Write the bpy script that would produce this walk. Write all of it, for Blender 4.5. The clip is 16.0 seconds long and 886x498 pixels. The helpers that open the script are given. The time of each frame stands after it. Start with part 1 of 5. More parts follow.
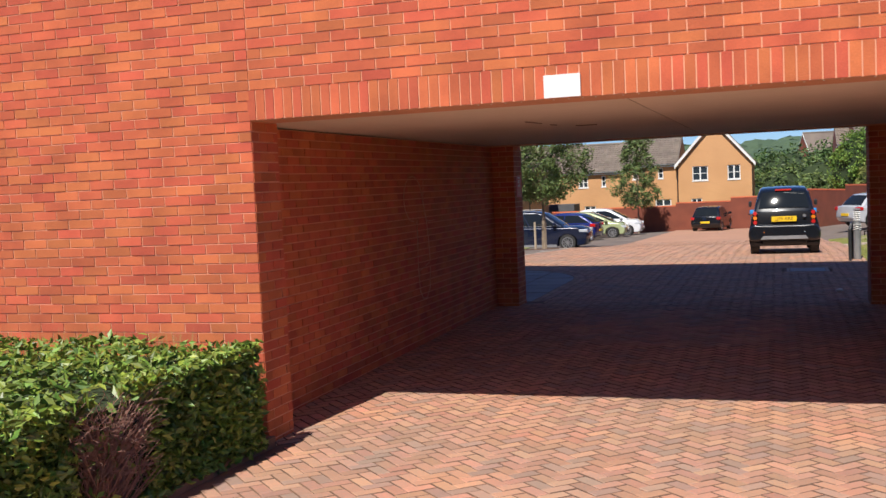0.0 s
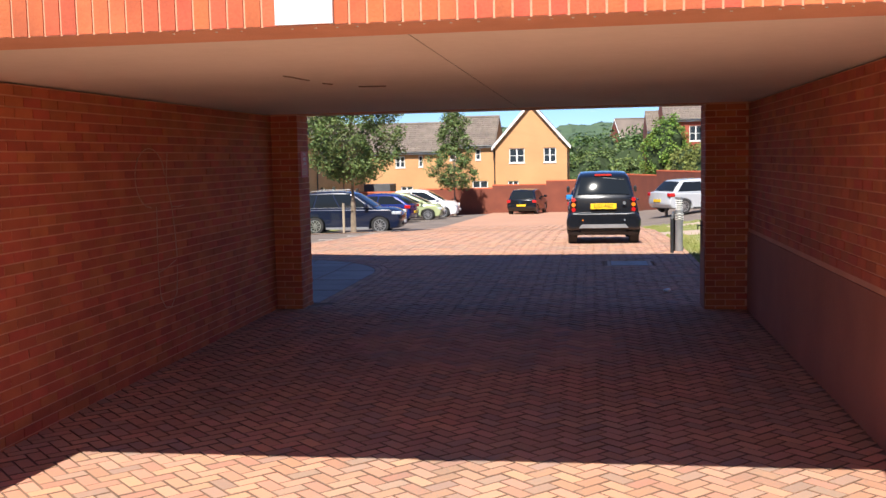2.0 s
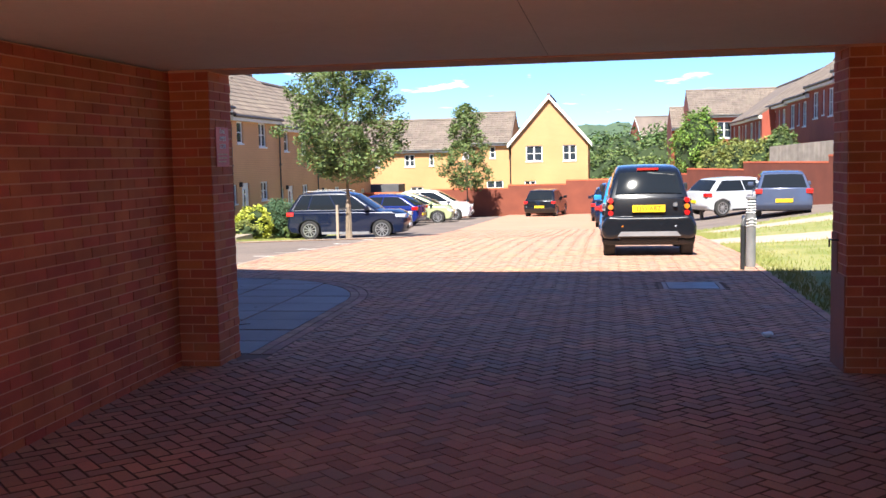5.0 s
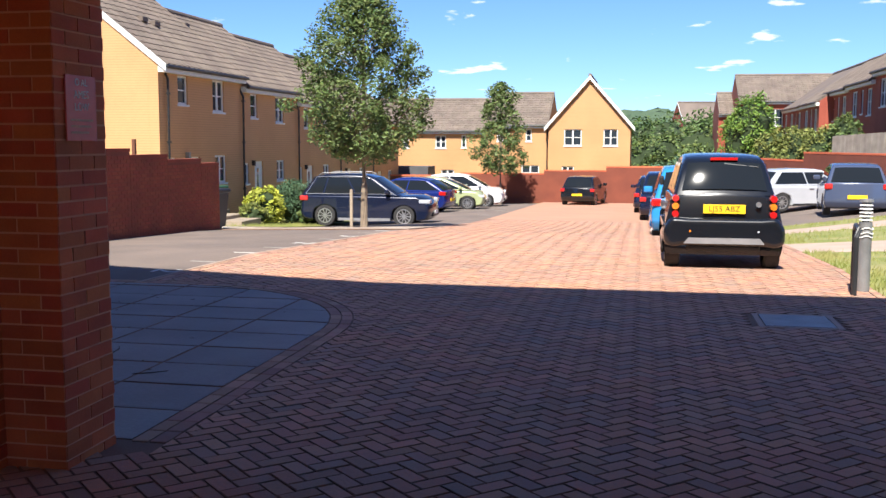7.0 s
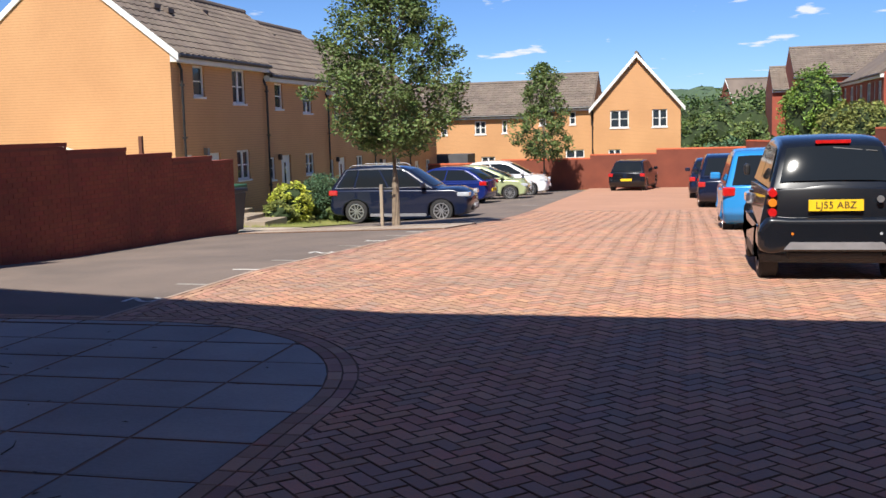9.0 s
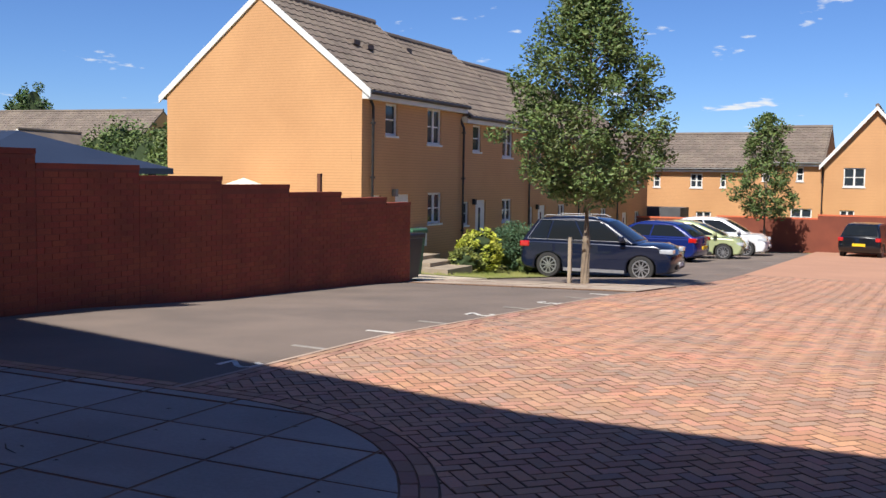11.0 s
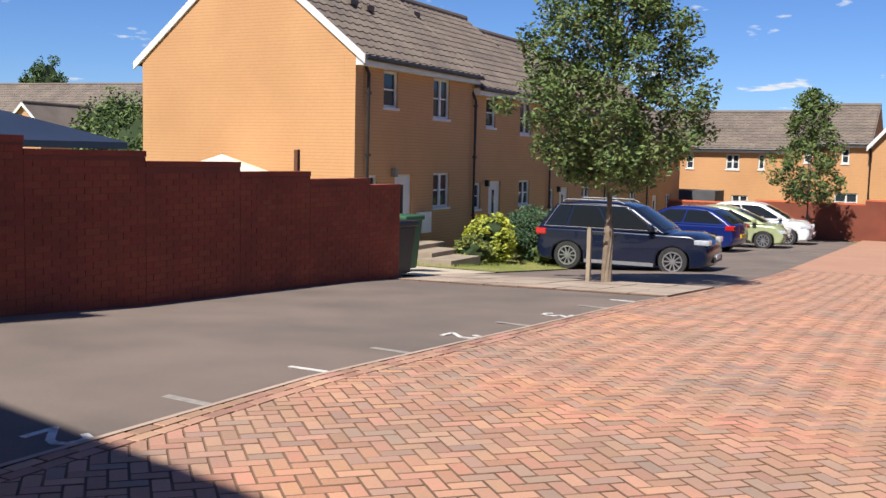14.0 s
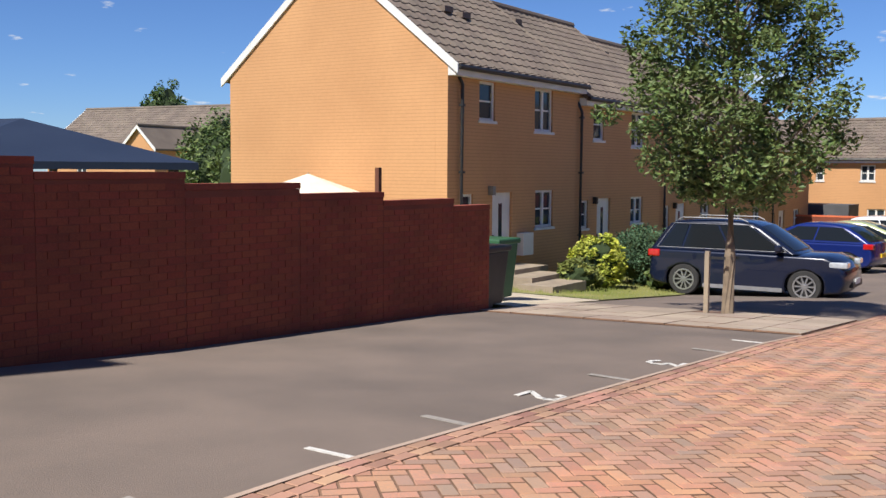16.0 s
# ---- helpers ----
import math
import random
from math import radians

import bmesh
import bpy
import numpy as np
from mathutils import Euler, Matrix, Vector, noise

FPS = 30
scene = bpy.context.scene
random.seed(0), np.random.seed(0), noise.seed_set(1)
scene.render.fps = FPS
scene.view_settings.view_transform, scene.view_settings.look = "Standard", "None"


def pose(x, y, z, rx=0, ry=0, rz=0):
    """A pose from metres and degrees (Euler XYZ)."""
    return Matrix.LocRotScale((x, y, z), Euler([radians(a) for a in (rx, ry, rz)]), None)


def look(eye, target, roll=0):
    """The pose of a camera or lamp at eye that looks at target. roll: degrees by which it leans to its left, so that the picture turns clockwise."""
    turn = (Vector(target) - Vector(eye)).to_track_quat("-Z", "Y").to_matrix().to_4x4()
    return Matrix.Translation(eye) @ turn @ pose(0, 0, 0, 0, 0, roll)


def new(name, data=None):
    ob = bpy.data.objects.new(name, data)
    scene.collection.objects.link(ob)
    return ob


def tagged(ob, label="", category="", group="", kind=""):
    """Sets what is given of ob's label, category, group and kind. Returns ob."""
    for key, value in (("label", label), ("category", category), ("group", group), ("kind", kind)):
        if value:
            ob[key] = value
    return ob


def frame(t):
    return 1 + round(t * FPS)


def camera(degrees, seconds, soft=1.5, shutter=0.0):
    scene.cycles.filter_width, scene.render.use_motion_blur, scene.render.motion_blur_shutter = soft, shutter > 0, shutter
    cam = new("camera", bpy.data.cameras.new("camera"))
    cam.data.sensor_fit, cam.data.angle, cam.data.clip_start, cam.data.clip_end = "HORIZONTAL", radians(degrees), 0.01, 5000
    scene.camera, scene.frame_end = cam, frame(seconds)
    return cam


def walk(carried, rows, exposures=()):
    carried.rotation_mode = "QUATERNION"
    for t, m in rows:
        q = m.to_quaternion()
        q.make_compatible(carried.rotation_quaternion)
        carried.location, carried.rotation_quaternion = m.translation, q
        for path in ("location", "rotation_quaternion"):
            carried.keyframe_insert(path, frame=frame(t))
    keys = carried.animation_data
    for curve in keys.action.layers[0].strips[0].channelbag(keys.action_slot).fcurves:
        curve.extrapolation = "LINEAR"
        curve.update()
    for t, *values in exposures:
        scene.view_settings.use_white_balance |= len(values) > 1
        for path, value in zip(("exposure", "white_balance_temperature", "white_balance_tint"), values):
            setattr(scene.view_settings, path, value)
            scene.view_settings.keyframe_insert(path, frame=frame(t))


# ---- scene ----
cam = camera(47.9, 16.0)
PATH = [
    (0, (1.469, 0.786, 1.265), (0.83, 2.677, 1.139), -2.6),
    (0.5, (1.382, 1.39, 1.269), (0.867, 3.316, 1.104), -1.6),
    (1, (1.413, 1.97, 1.302), (1.045, 3.924, 1.085), -1.4),
    (1.5, (1.35, 2.535, 1.242), (1.069, 4.503, 1.031), -0.4),
    (2, (1.296, 3.275, 1.25), (1.005, 5.245, 1.069), -1.2),
    (2.5, (1.205, 3.987, 1.221), (0.897, 5.957, 1.075), -0.2),
    (3, (1.129, 4.683, 1.182), (0.819, 6.655, 1.062), 0.2),
    (3.5, (1.069, 5.301, 1.142), (0.762, 7.274, 1.023), -0.1),
    (4, (1.01, 6.007, 1.134), (0.669, 7.973, 0.992), -0.9),
    (4.5, (0.957, 6.734, 1.092), (0.643, 8.703, 0.93), -1.0),
    (5, (0.891, 7.491, 1.065), (0.569, 9.457, 0.887), -1.3),
    (5.2, (0.846, 7.713, 1.063), (0.498, 9.675, 0.889), -0.7),
    (7.3, (0.385, 11.16, 1.041), (-0.002, 13.109, 0.816), 0.1),
    (7.5, (0.291, 11.384, 1.036), (-0.091, 13.334, 0.806), -0.1),
    (8, (0.268, 12.044, 1.065), (-0.105, 13.997, 0.845), -0.7),
    (8.5, (0.227, 12.605, 1.066), (-0.176, 14.552, 0.85), -1.1),
    (9, (0.109, 13.232, 1.085), (-0.363, 15.161, 0.845), -1.6),
    (9.5, (0.144, 13.662, 1.088), (-0.397, 15.575, 0.87), -0.9),
    (10, (0.064, 14.246, 1.053), (-0.593, 16.127, 0.887), -0.2),
    (10.2, (0.056, 14.531, 1.057), (-0.655, 16.393, 0.905), -0.1),
    (12.3, (-0.279, 16.461, 1.101), (-1.242, 18.206, 0.932), 2.3),
    (12.5, (-0.337, 16.68, 1.11), (-1.298, 18.426, 0.943), 2.4),
    (13, (-0.489, 17.278, 1.08), (-1.424, 19.037, 0.904), 1.2),
    (13.5, (-0.694, 17.877, 1.06), (-1.618, 19.64, 0.861), 0.4),
    (14, (-0.847, 18.416, 1.056), (-1.768, 20.182, 0.869), 1.3),
    (14.5, (-0.997, 18.903, 1.064), (-1.953, 20.649, 0.871), 1.1),
    (15, (-1.17, 19.387, 1.058), (-2.155, 21.114, 0.838), 0.6),
    (15.5, (-1.227, 19.728, 1.07), (-2.271, 21.422, 0.873), 0.5),
    (16, (-1.414, 20.212, 1.069), (-2.537, 21.859, 0.911), 0.4),
]
EXPOSURES = [(0, 0.35), (1.5, 0.55), (2.5, 1.45), (3.5, 1.85), (5, 1.5), (7.5, 1.0), (9, 0.62), (10, 0.52), (12.5, 0.56), (16, 0.43)]
walk(cam, [(t, look(eye, target, roll)) for t, eye, target, roll in PATH], EXPOSURES)

# ---- world, sun and exposure ----
SUN = Vector((0.12, 1.0, -1.30)).normalized()
world = bpy.data.worlds.new("world")
scene.world = world
world.use_nodes = True
wn, wl = world.node_tree.nodes, world.node_tree.links
sky = wn.new("ShaderNodeTexSky")
sky.sky_type, sky.sun_disc = "NISHITA", False
sky.sun_elevation = math.asin(-SUN.z)
sky.sun_rotation = math.atan2(-SUN.x, -SUN.y)
sky.air_density, sky.dust_density, sky.ozone_density, sky.altitude = 1.0, 0.0, 4.0, 1500
# small fair-weather clouds on a level layer
way = wn.new("ShaderNodeTexCoord")
sep = wn.new("ShaderNodeSeparateXYZ")
wl.new(way.outputs["Generated"], sep.inputs[0])
lowest = wn.new("ShaderNodeMath")
lowest.operation = "MAXIMUM"
wl.new(sep.outputs[2], lowest.inputs[0])
lowest.inputs[1].default_value = 0.02
flat = wn.new("ShaderNodeVectorMath")
flat.operation = "SCALE"
inv = wn.new("ShaderNodeMath")
inv.operation = "POWER"
wl.new(lowest.outputs[0], inv.inputs[0])
inv.inputs[1].default_value = -0.4
wl.new(way.outputs["Generated"], flat.inputs[0])
wl.new(inv.outputs[0], flat.inputs["Scale"])
stretch = wn.new("ShaderNodeMapping")
stretch.inputs["Scale"].default_value = (1.0, 1.0, 3.0)
stretch.inputs["Location"].default_value = (0.35, 0.2, 0.0)
wl.new(flat.outputs[0], stretch.inputs[0])
puff = wn.new("ShaderNodeTexNoise")
puff.inputs["Scale"].default_value, puff.inputs["Detail"].default_value, puff.inputs["Roughness"].default_value = 6.0, 5, 0.5
wl.new(stretch.outputs[0], puff.inputs["Vector"])
cut = wn.new("ShaderNodeMapRange")
wl.new(puff.outputs[0], cut.inputs[0])
cut.inputs[1].default_value, cut.inputs[2].default_value = 0.645, 0.70
tint = wn.new("ShaderNodeMix")
tint.data_type, tint.blend_type = "RGBA", "MULTIPLY"
tint.inputs[0].default_value = 1.0
wl.new(sky.outputs[0], tint.inputs[6])
tint.inputs[7].default_value = (0.66, 0.86, 1.22, 1)
cloud = wn.new("ShaderNodeMix")
cloud.data_type = "RGBA"
wl.new(cut.outputs[0], cloud.inputs[0])
wl.new(tint.outputs[2], cloud.inputs[6])
cloud.inputs[7].default_value = (8.5, 8.9, 9.4, 1)
wl.new(cloud.outputs[2], wn["Background"].inputs[0])
wn["Background"].inputs[1].default_value = 0.068
sun = new("sun", bpy.data.lights.new("sun", "SUN"))
sun.data.energy, sun.data.angle, sun.data.color = 5.0, radians(0.5), (1.0, 0.95, 0.87)
sun.matrix_world = look((0, -20, 40), Vector((0, -20, 40)) + SUN)


# ---- materials ----
def mat(name, colour, second=None, scale=3.0, fine=60.0, rough=0.8, metal=0.0, bump=0.25, vary="", spread=0.0, coat=0.0, fine_amount=0.35, courses=0.0, spec=0.5, greys=0.0):
    """A surface that mixes two colours by a broad and a fine noise; vary: 'island' or 'object' shifts its tone piece by piece."""
    m = bpy.data.materials.new(name)
    m.use_nodes = True
    n, l = m.node_tree.nodes, m.node_tree.links
    b = n["Principled BSDF"]
    co = n.new("ShaderNodeTexCoord")
    second = second or tuple(c * 0.7 for c in colour)
    broad = n.new("ShaderNodeTexNoise")
    broad.inputs["Scale"].default_value, broad.inputs["Detail"].default_value = scale, 5
    small = n.new("ShaderNodeTexNoise")
    small.inputs["Scale"].default_value, small.inputs["Detail"].default_value = fine, 3
    geo = n.new("ShaderNodeNewGeometry")
    for t in (broad, small):
        l.new(geo.outputs["Position"], t.inputs["Vector"])
    add = n.new("ShaderNodeMath")
    add.operation = "MULTIPLY_ADD"
    l.new(small.outputs[0], add.inputs[0])
    add.inputs[1].default_value = fine_amount
    l.new(broad.outputs[0], add.inputs[2])
    ramp = n.new("ShaderNodeMapRange")
    l.new(add.outputs[0], ramp.inputs[0])
    ramp.inputs[1].default_value, ramp.inputs[2].default_value = 0.35 + fine_amount * 0.4, 0.65 + fine_amount * 0.6
    mix = n.new("ShaderNodeMix")
    mix.data_type = "RGBA"
    l.new(ramp.outputs[0], mix.inputs[0])
    mix.inputs[6].default_value, mix.inputs[7].default_value = (*colour, 1), (*second, 1)
    out = mix.outputs[2]
    if vary:
        hsv = n.new("ShaderNodeHueSaturation")
        src = geo.outputs["Random Per Island"]
        if vary == "object":
            src = n.new("ShaderNodeObjectInfo").outputs["Random"]
        val = n.new("ShaderNodeMapRange")
        l.new(src, val.inputs[0])
        val.inputs[3].default_value, val.inputs[4].default_value = 1 - spread, 1 + spread
        l.new(val.outputs[0], hsv.inputs["Value"])
        wob = n.new("ShaderNodeMath")
        wob.operation = "MULTIPLY"
        l.new(src, wob.inputs[0])
        wob.inputs[1].default_value = 37.7
        fr = n.new("ShaderNodeMath")
        fr.operation = "FRACT"
        l.new(wob.outputs[0], fr.inputs[0])
        hue = n.new("ShaderNodeMapRange")
        l.new(fr.outputs[0], hue.inputs[0])
        hue.inputs[3].default_value, hue.inputs[4].default_value = 0.5 - spread * 0.06, 0.5 + spread * 0.06
        l.new(hue.outputs[0], hsv.inputs["Hue"])
        l.new(out, hsv.inputs["Color"])
        out = hsv.outputs[0]
    if greys:
        # a share of the pieces is weathered grey, another share paler orange
        again = n.new("ShaderNodeMath")
        again.operation = "MULTIPLY"
        l.new(src, again.inputs[0])
        again.inputs[1].default_value = 71.3
        frac = n.new("ShaderNodeMath")
        frac.operation = "FRACT"
        l.new(again.outputs[0], frac.inputs[0])
        pick = n.new("ShaderNodeValToRGB")
        pick.color_ramp.interpolation = "CONSTANT"
        pick.color_ramp.elements[0].color = (1, 1, 1, 1)
        pick.color_ramp.elements[1].position = greys
        pick.color_ramp.elements[1].color = (0, 0, 0, 1)
        l.new(frac.outputs[0], pick.inputs[0])
        amount = n.new("ShaderNodeMath")
        amount.operation = "MULTIPLY"
        l.new(pick.outputs[0], amount.inputs[0])
        amount.inputs[1].default_value = 0.42
        gm = n.new("ShaderNodeMix")
        gm.data_type = "RGBA"
        l.new(amount.outputs[0], gm.inputs[0])
        l.new(out, gm.inputs[6])
        gm.inputs[7].default_value = (0.235, 0.205, 0.18, 1)
        out = gm.outputs[2]
    if courses:
        # thin bed joints at a true course height
        xyz = n.new("ShaderNodeSeparateXYZ")
        l.new(geo.outputs["Position"], xyz.inputs[0])
        rep = n.new("ShaderNodeMath")
        rep.operation = "MULTIPLY"
        l.new(xyz.outputs[2], rep.inputs[0])
        rep.inputs[1].default_value = 1 / courses
        sn = n.new("ShaderNodeMath")
        sn.operation = "FRACT"
        l.new(rep.outputs[0], sn.inputs[0])
        th = n.new("ShaderNodeMath")
        th.operation = "LESS_THAN"
        l.new(sn.outputs[0], th.inputs[0])
        th.inputs[1].default_value = 0.2
        fac = n.new("ShaderNodeMath")
        fac.operation = "MULTIPLY"
        l.new(th.outputs[0], fac.inputs[0])
        fac.inputs[1].default_value = 0.32
        dk = n.new("ShaderNodeMix")
        dk.data_type = "RGBA"
        l.new(fac.outputs[0], dk.inputs[0])
        l.new(out, dk.inputs[6])
        dk.inputs[7].default_value = (*(c * 0.4 for c in colour), 1)
        out = dk.outputs[2]
    l.new(out, b.inputs["Base Color"])
    b.inputs["Roughness"].default_value, b.inputs["Metallic"].default_value = rough, metal
    b.inputs["Coat Weight"].default_value, b.inputs["Coat Roughness"].default_value = coat, 0.03
    b.inputs["Specular IOR Level"].default_value = spec
    if bump:
        bp = n.new("ShaderNodeBump")
        bp.inputs["Strength"].default_value, bp.inputs["Distance"].default_value = bump, 0.01
        l.new(small.outputs[0], bp.inputs["Height"])
        l.new(bp.outputs[0], b.inputs["Normal"])
    return m


def glass(name, colour, rough=0.05):
    m = bpy.data.materials.new(name)
    m.use_nodes = True
    b = m.node_tree.nodes["Principled BSDF"]
    b.inputs["Base Color"].default_value = (*colour, 1)
    b.inputs["Roughness"].default_value = rough
    b.inputs["Specular IOR Level"].default_value = 0.28
    return m


BRICK = mat("red_brick", (0.54, 0.125, 0.048), (0.40, 0.085, 0.033), 3.5, 90, 0.85, vary="island", spread=0.16)
BRICK_O = mat("red_brick_single", (0.54, 0.125, 0.048), (0.40, 0.085, 0.033), 3.5, 90, 0.85, vary="object", spread=0.16)
MORTAR = mat("mortar", (0.70, 0.34, 0.215), (0.60, 0.28, 0.17), 2, 120, 0.95)
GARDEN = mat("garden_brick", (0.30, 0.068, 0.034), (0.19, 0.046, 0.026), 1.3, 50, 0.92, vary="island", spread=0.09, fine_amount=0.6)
PAVER = mat("block_paving", (0.52, 0.25, 0.15), (0.35, 0.225, 0.165), 1.1, 70, 0.88, vary="island", spread=0.17, fine_amount=0.8, bump=0.5, greys=0.16)
PAVER_O = mat("block_paving_single", (0.52, 0.25, 0.15), (0.35, 0.225, 0.165), 1.1, 70, 0.88, vary="object", spread=0.17, fine_amount=0.8, bump=0.5, greys=0.16)
JOINT = mat("paving_joint", (0.24, 0.14, 0.09), (0.16, 0.095, 0.065), 1.5, 60, 0.95)
PAVE_FAR = mat("block_paving_far", (0.45, 0.245, 0.16), (0.38, 0.205, 0.135), 0.5, 9, 0.9, fine_amount=0.7)
TARMAC = mat("tarmac", (0.205, 0.158, 0.13), (0.135, 0.108, 0.092), 0.8, 120, 0.9, bump=0.5, fine_amount=0.6)
SLAB = mat("concrete_slab", (0.30, 0.29, 0.27), (0.22, 0.21, 0.20), 0.9, 40, 0.85, vary="object", spread=0.12)
PALE_SLAB = mat("pale_slab", (0.40, 0.32, 0.25), (0.30, 0.235, 0.185), 1.2, 50, 0.9, vary="object", spread=0.14)
KERB = mat("kerb", (0.46, 0.34, 0.27), (0.36, 0.27, 0.21), 1.5, 60, 0.9)
GRASS = mat("grass", (0.15, 0.18, 0.035), (0.27, 0.25, 0.10), 1.2, 40, 0.95, bump=0.6)
YELLOW = mat("buff_brick", (0.60, 0.325, 0.15), (0.52, 0.275, 0.125), 0.5, 12, 0.9, courses=0.075)
ROOF = mat("roof_tile", (0.195, 0.155, 0.122), (0.14, 0.11, 0.09), 0.8, 25, 0.85, vary="island", spread=0.12)
WHITE = mat("white_paint", (0.78, 0.77, 0.74), (0.68, 0.67, 0.64), 2, 50, 0.5, bump=0.05)
SOFFIT = mat("soffit_board", (0.80, 0.70, 0.60), (0.72, 0.62, 0.52), 0.6, 14, 0.9, bump=0.1)
BLACK = mat("black_plastic", (0.02, 0.02, 0.022), (0.03, 0.03, 0.032), 4, 60, 0.45, bump=0.05)
PANE = glass("window_glass", (0.03, 0.04, 0.05))
CAR_GLASS = glass("car_glass", (0.012, 0.015, 0.018))
TYRE = mat("tyre", (0.025, 0.025, 0.026), (0.035, 0.034, 0.033), 8, 80, 0.85)
ALLOY = mat("alloy", (0.55, 0.56, 0.58), (0.45, 0.46, 0.48), 8, 60, 0.3, metal=0.8, bump=0)
BARK = mat("bark", (0.27, 0.21, 0.15), (0.17, 0.13, 0.095), 6, 60, 0.9, bump=0.8)
LEAF = mat("leaf", (0.08, 0.13, 0.03), (0.12, 0.16, 0.045), 1.5, 30, 0.6, vary="island", spread=0.4, bump=0)
LEAF_DARK = mat("leaf_dark", (0.045, 0.085, 0.02), (0.08, 0.13, 0.03), 1.5, 30, 0.55, vary="island", spread=0.4, bump=0)
LEAF_YELLOW = mat("leaf_yellow", (0.42, 0.44, 0.04), (0.30, 0.34, 0.05), 2.5, 30, 0.6, vary="island", spread=0.3, bump=0)
TWIG = mat("twig", (0.20, 0.10, 0.075), (0.28, 0.16, 0.12), 6, 60, 0.9)
HOUSE_RED = mat("far_red_brick", (0.36, 0.085, 0.05), (0.28, 0.062, 0.04), 0.7, 30, 0.9, courses=0.075)
NAVY = mat("navy_roof", (0.010, 0.020, 0.048), (0.016, 0.028, 0.06), 0.7, 20, 0.6)
TIMBER = mat("timber", (0.36, 0.29, 0.21), (0.26, 0.21, 0.16), 3, 50, 0.85)


# ---- mesh tools ----
def part(name, bm, material, parent=None, label="", category="", kind="", group="", smooth=False):
    me = bpy.data.meshes.new(name)
    bm.to_mesh(me)
    bm.free()
    for m in (material if isinstance(material, (list, tuple)) else [material]):
        me.materials.append(m)
    if smooth:
        me.polygons.foreach_set("use_smooth", [True] * len(me.polygons))
        me.set_sharp_from_angle(angle=radians(38))
    ob = new(name, me)
    if parent:
        ob.parent = parent
    return tagged(ob, label, category, group, kind)


def thing(name, label, category, at=(0, 0, 0), rz=0, group="", kind=""):
    ob = new(name)
    ob.matrix_basis = pose(*at, 0, 0, rz)
    return tagged(ob, label, category, group, kind)


def box(bm, x0, x1, y0, y1, z0, z1, skip=""):
    v = [bm.verts.new((x, y, z)) for z in (z0, z1) for y in (y0, y1) for x in (x0, x1)]
    faces = {"b": (0, 2, 3, 1), "t": (4, 5, 7, 6), "f": (0, 1, 5, 4), "k": (2, 6, 7, 3), "l": (0, 4, 6, 2), "r": (1, 3, 7, 5)}
    for k, f in faces.items():
        if k not in skip:
            bm.faces.new([v[i] for i in f])
    return v


def boxes(*rows):
    bm = bmesh.new()
    for r in rows:
        box(bm, *r)
    return bm


def bevel(ob, width=0.01, segments=2):
    m = ob.modifiers.new("bevel", "BEVEL")
    m.width, m.segments, m.limit_method = width, segments, "ANGLE"
    return ob


def poly(bm, pts, depth):
    """A closed polygon of 3D points, pushed along depth into a solid."""
    d = Vector(depth)
    a = [bm.verts.new(p) for p in pts]
    b = [bm.verts.new(Vector(p) + d) for p in pts]
    bm.faces.new(a)
    bm.faces.new(b[::-1])
    for i in range(len(a)):
        j = (i + 1) % len(a)
        bm.faces.new((a[j], a[i], b[i], b[j]))


def tube(bm, pts, radii, sides=8):
    rings = []
    for i, p in enumerate(pts):
        p = Vector(p)
        d = (Vector(pts[min(i + 1, len(pts) - 1)]) - Vector(pts[max(i - 1, 0)])).normalized()
        q = d.to_track_quat("Z", "Y")
        rings.append([bm.verts.new(p + q @ Vector((math.cos(a) * radii[i], math.sin(a) * radii[i], 0))) for a in [2 * math.pi * k / sides for k in range(sides)]])
    for a, b in zip(rings, rings[1:]):
        for k in range(sides):
            bm.faces.new((a[k], a[(k + 1) % sides], b[(k + 1) % sides], b[k]))
    bm.faces.new(rings[0][::-1])
    bm.faces.new(rings[-1])



def slab_box(o, u, v, n, u0, u1, v0, v1, n0, n1):
    """The eight corners of a box in the axes u, v, n at o."""
    return [o + u * a + v * b + n * c for c in (n0, n1) for b in (v0, v1) for a in (u0, u1)]


BOX_FACES = [(0, 2, 3, 1), (4, 5, 7, 6), (0, 1, 5, 4), (2, 6, 7, 3), (0, 4, 6, 2), (1, 3, 7, 5)]


def obox(bm, o, u, v, n, u0, u1, v0, v1, n0, n1):
    vs = [bm.verts.new(p) for p in slab_box(o, u, v, n, u0, u1, v0, v1, n0, n1)]
    for f in BOX_FACES:
        bm.faces.new([vs[i] for i in f])


class Heap:
    """Gathers many small solids for one mesh."""

    def __init__(self):
        self.v, self.f = [], []

    def add(self, pts, faces):
        k = len(self.v)
        self.v.extend(tuple(p) for p in pts)
        self.f.extend(tuple(i + k for i in f) for f in faces)

    def done(self, name, material, parent=None, kind="", label="", category="", smooth=False, side=None):
        me = bpy.data.meshes.new(name)
        me.from_pydata(self.v, [], self.f)
        me.materials.append(material)
        if side:
            me.materials.append(side)
            me.polygons.foreach_set("material_index", [0 if abs(p.normal.z) > 0.8 else 1 for p in me.polygons])
        if smooth:
            me.polygons.foreach_set("use_smooth", [True] * len(me.polygons))
        ob = new(name, me)
        if parent:
            ob.parent = parent
        return tagged(ob, label, category, kind=kind)


def tube_into(heap, pts, radii, sides=6):
    bm = bmesh.new()
    tube(bm, pts, radii, sides)
    bm.verts.index_update()
    heap.add([v.co.copy() for v in bm.verts], [[v.index for v in f.verts] for f in bm.faces])
    bm.free()


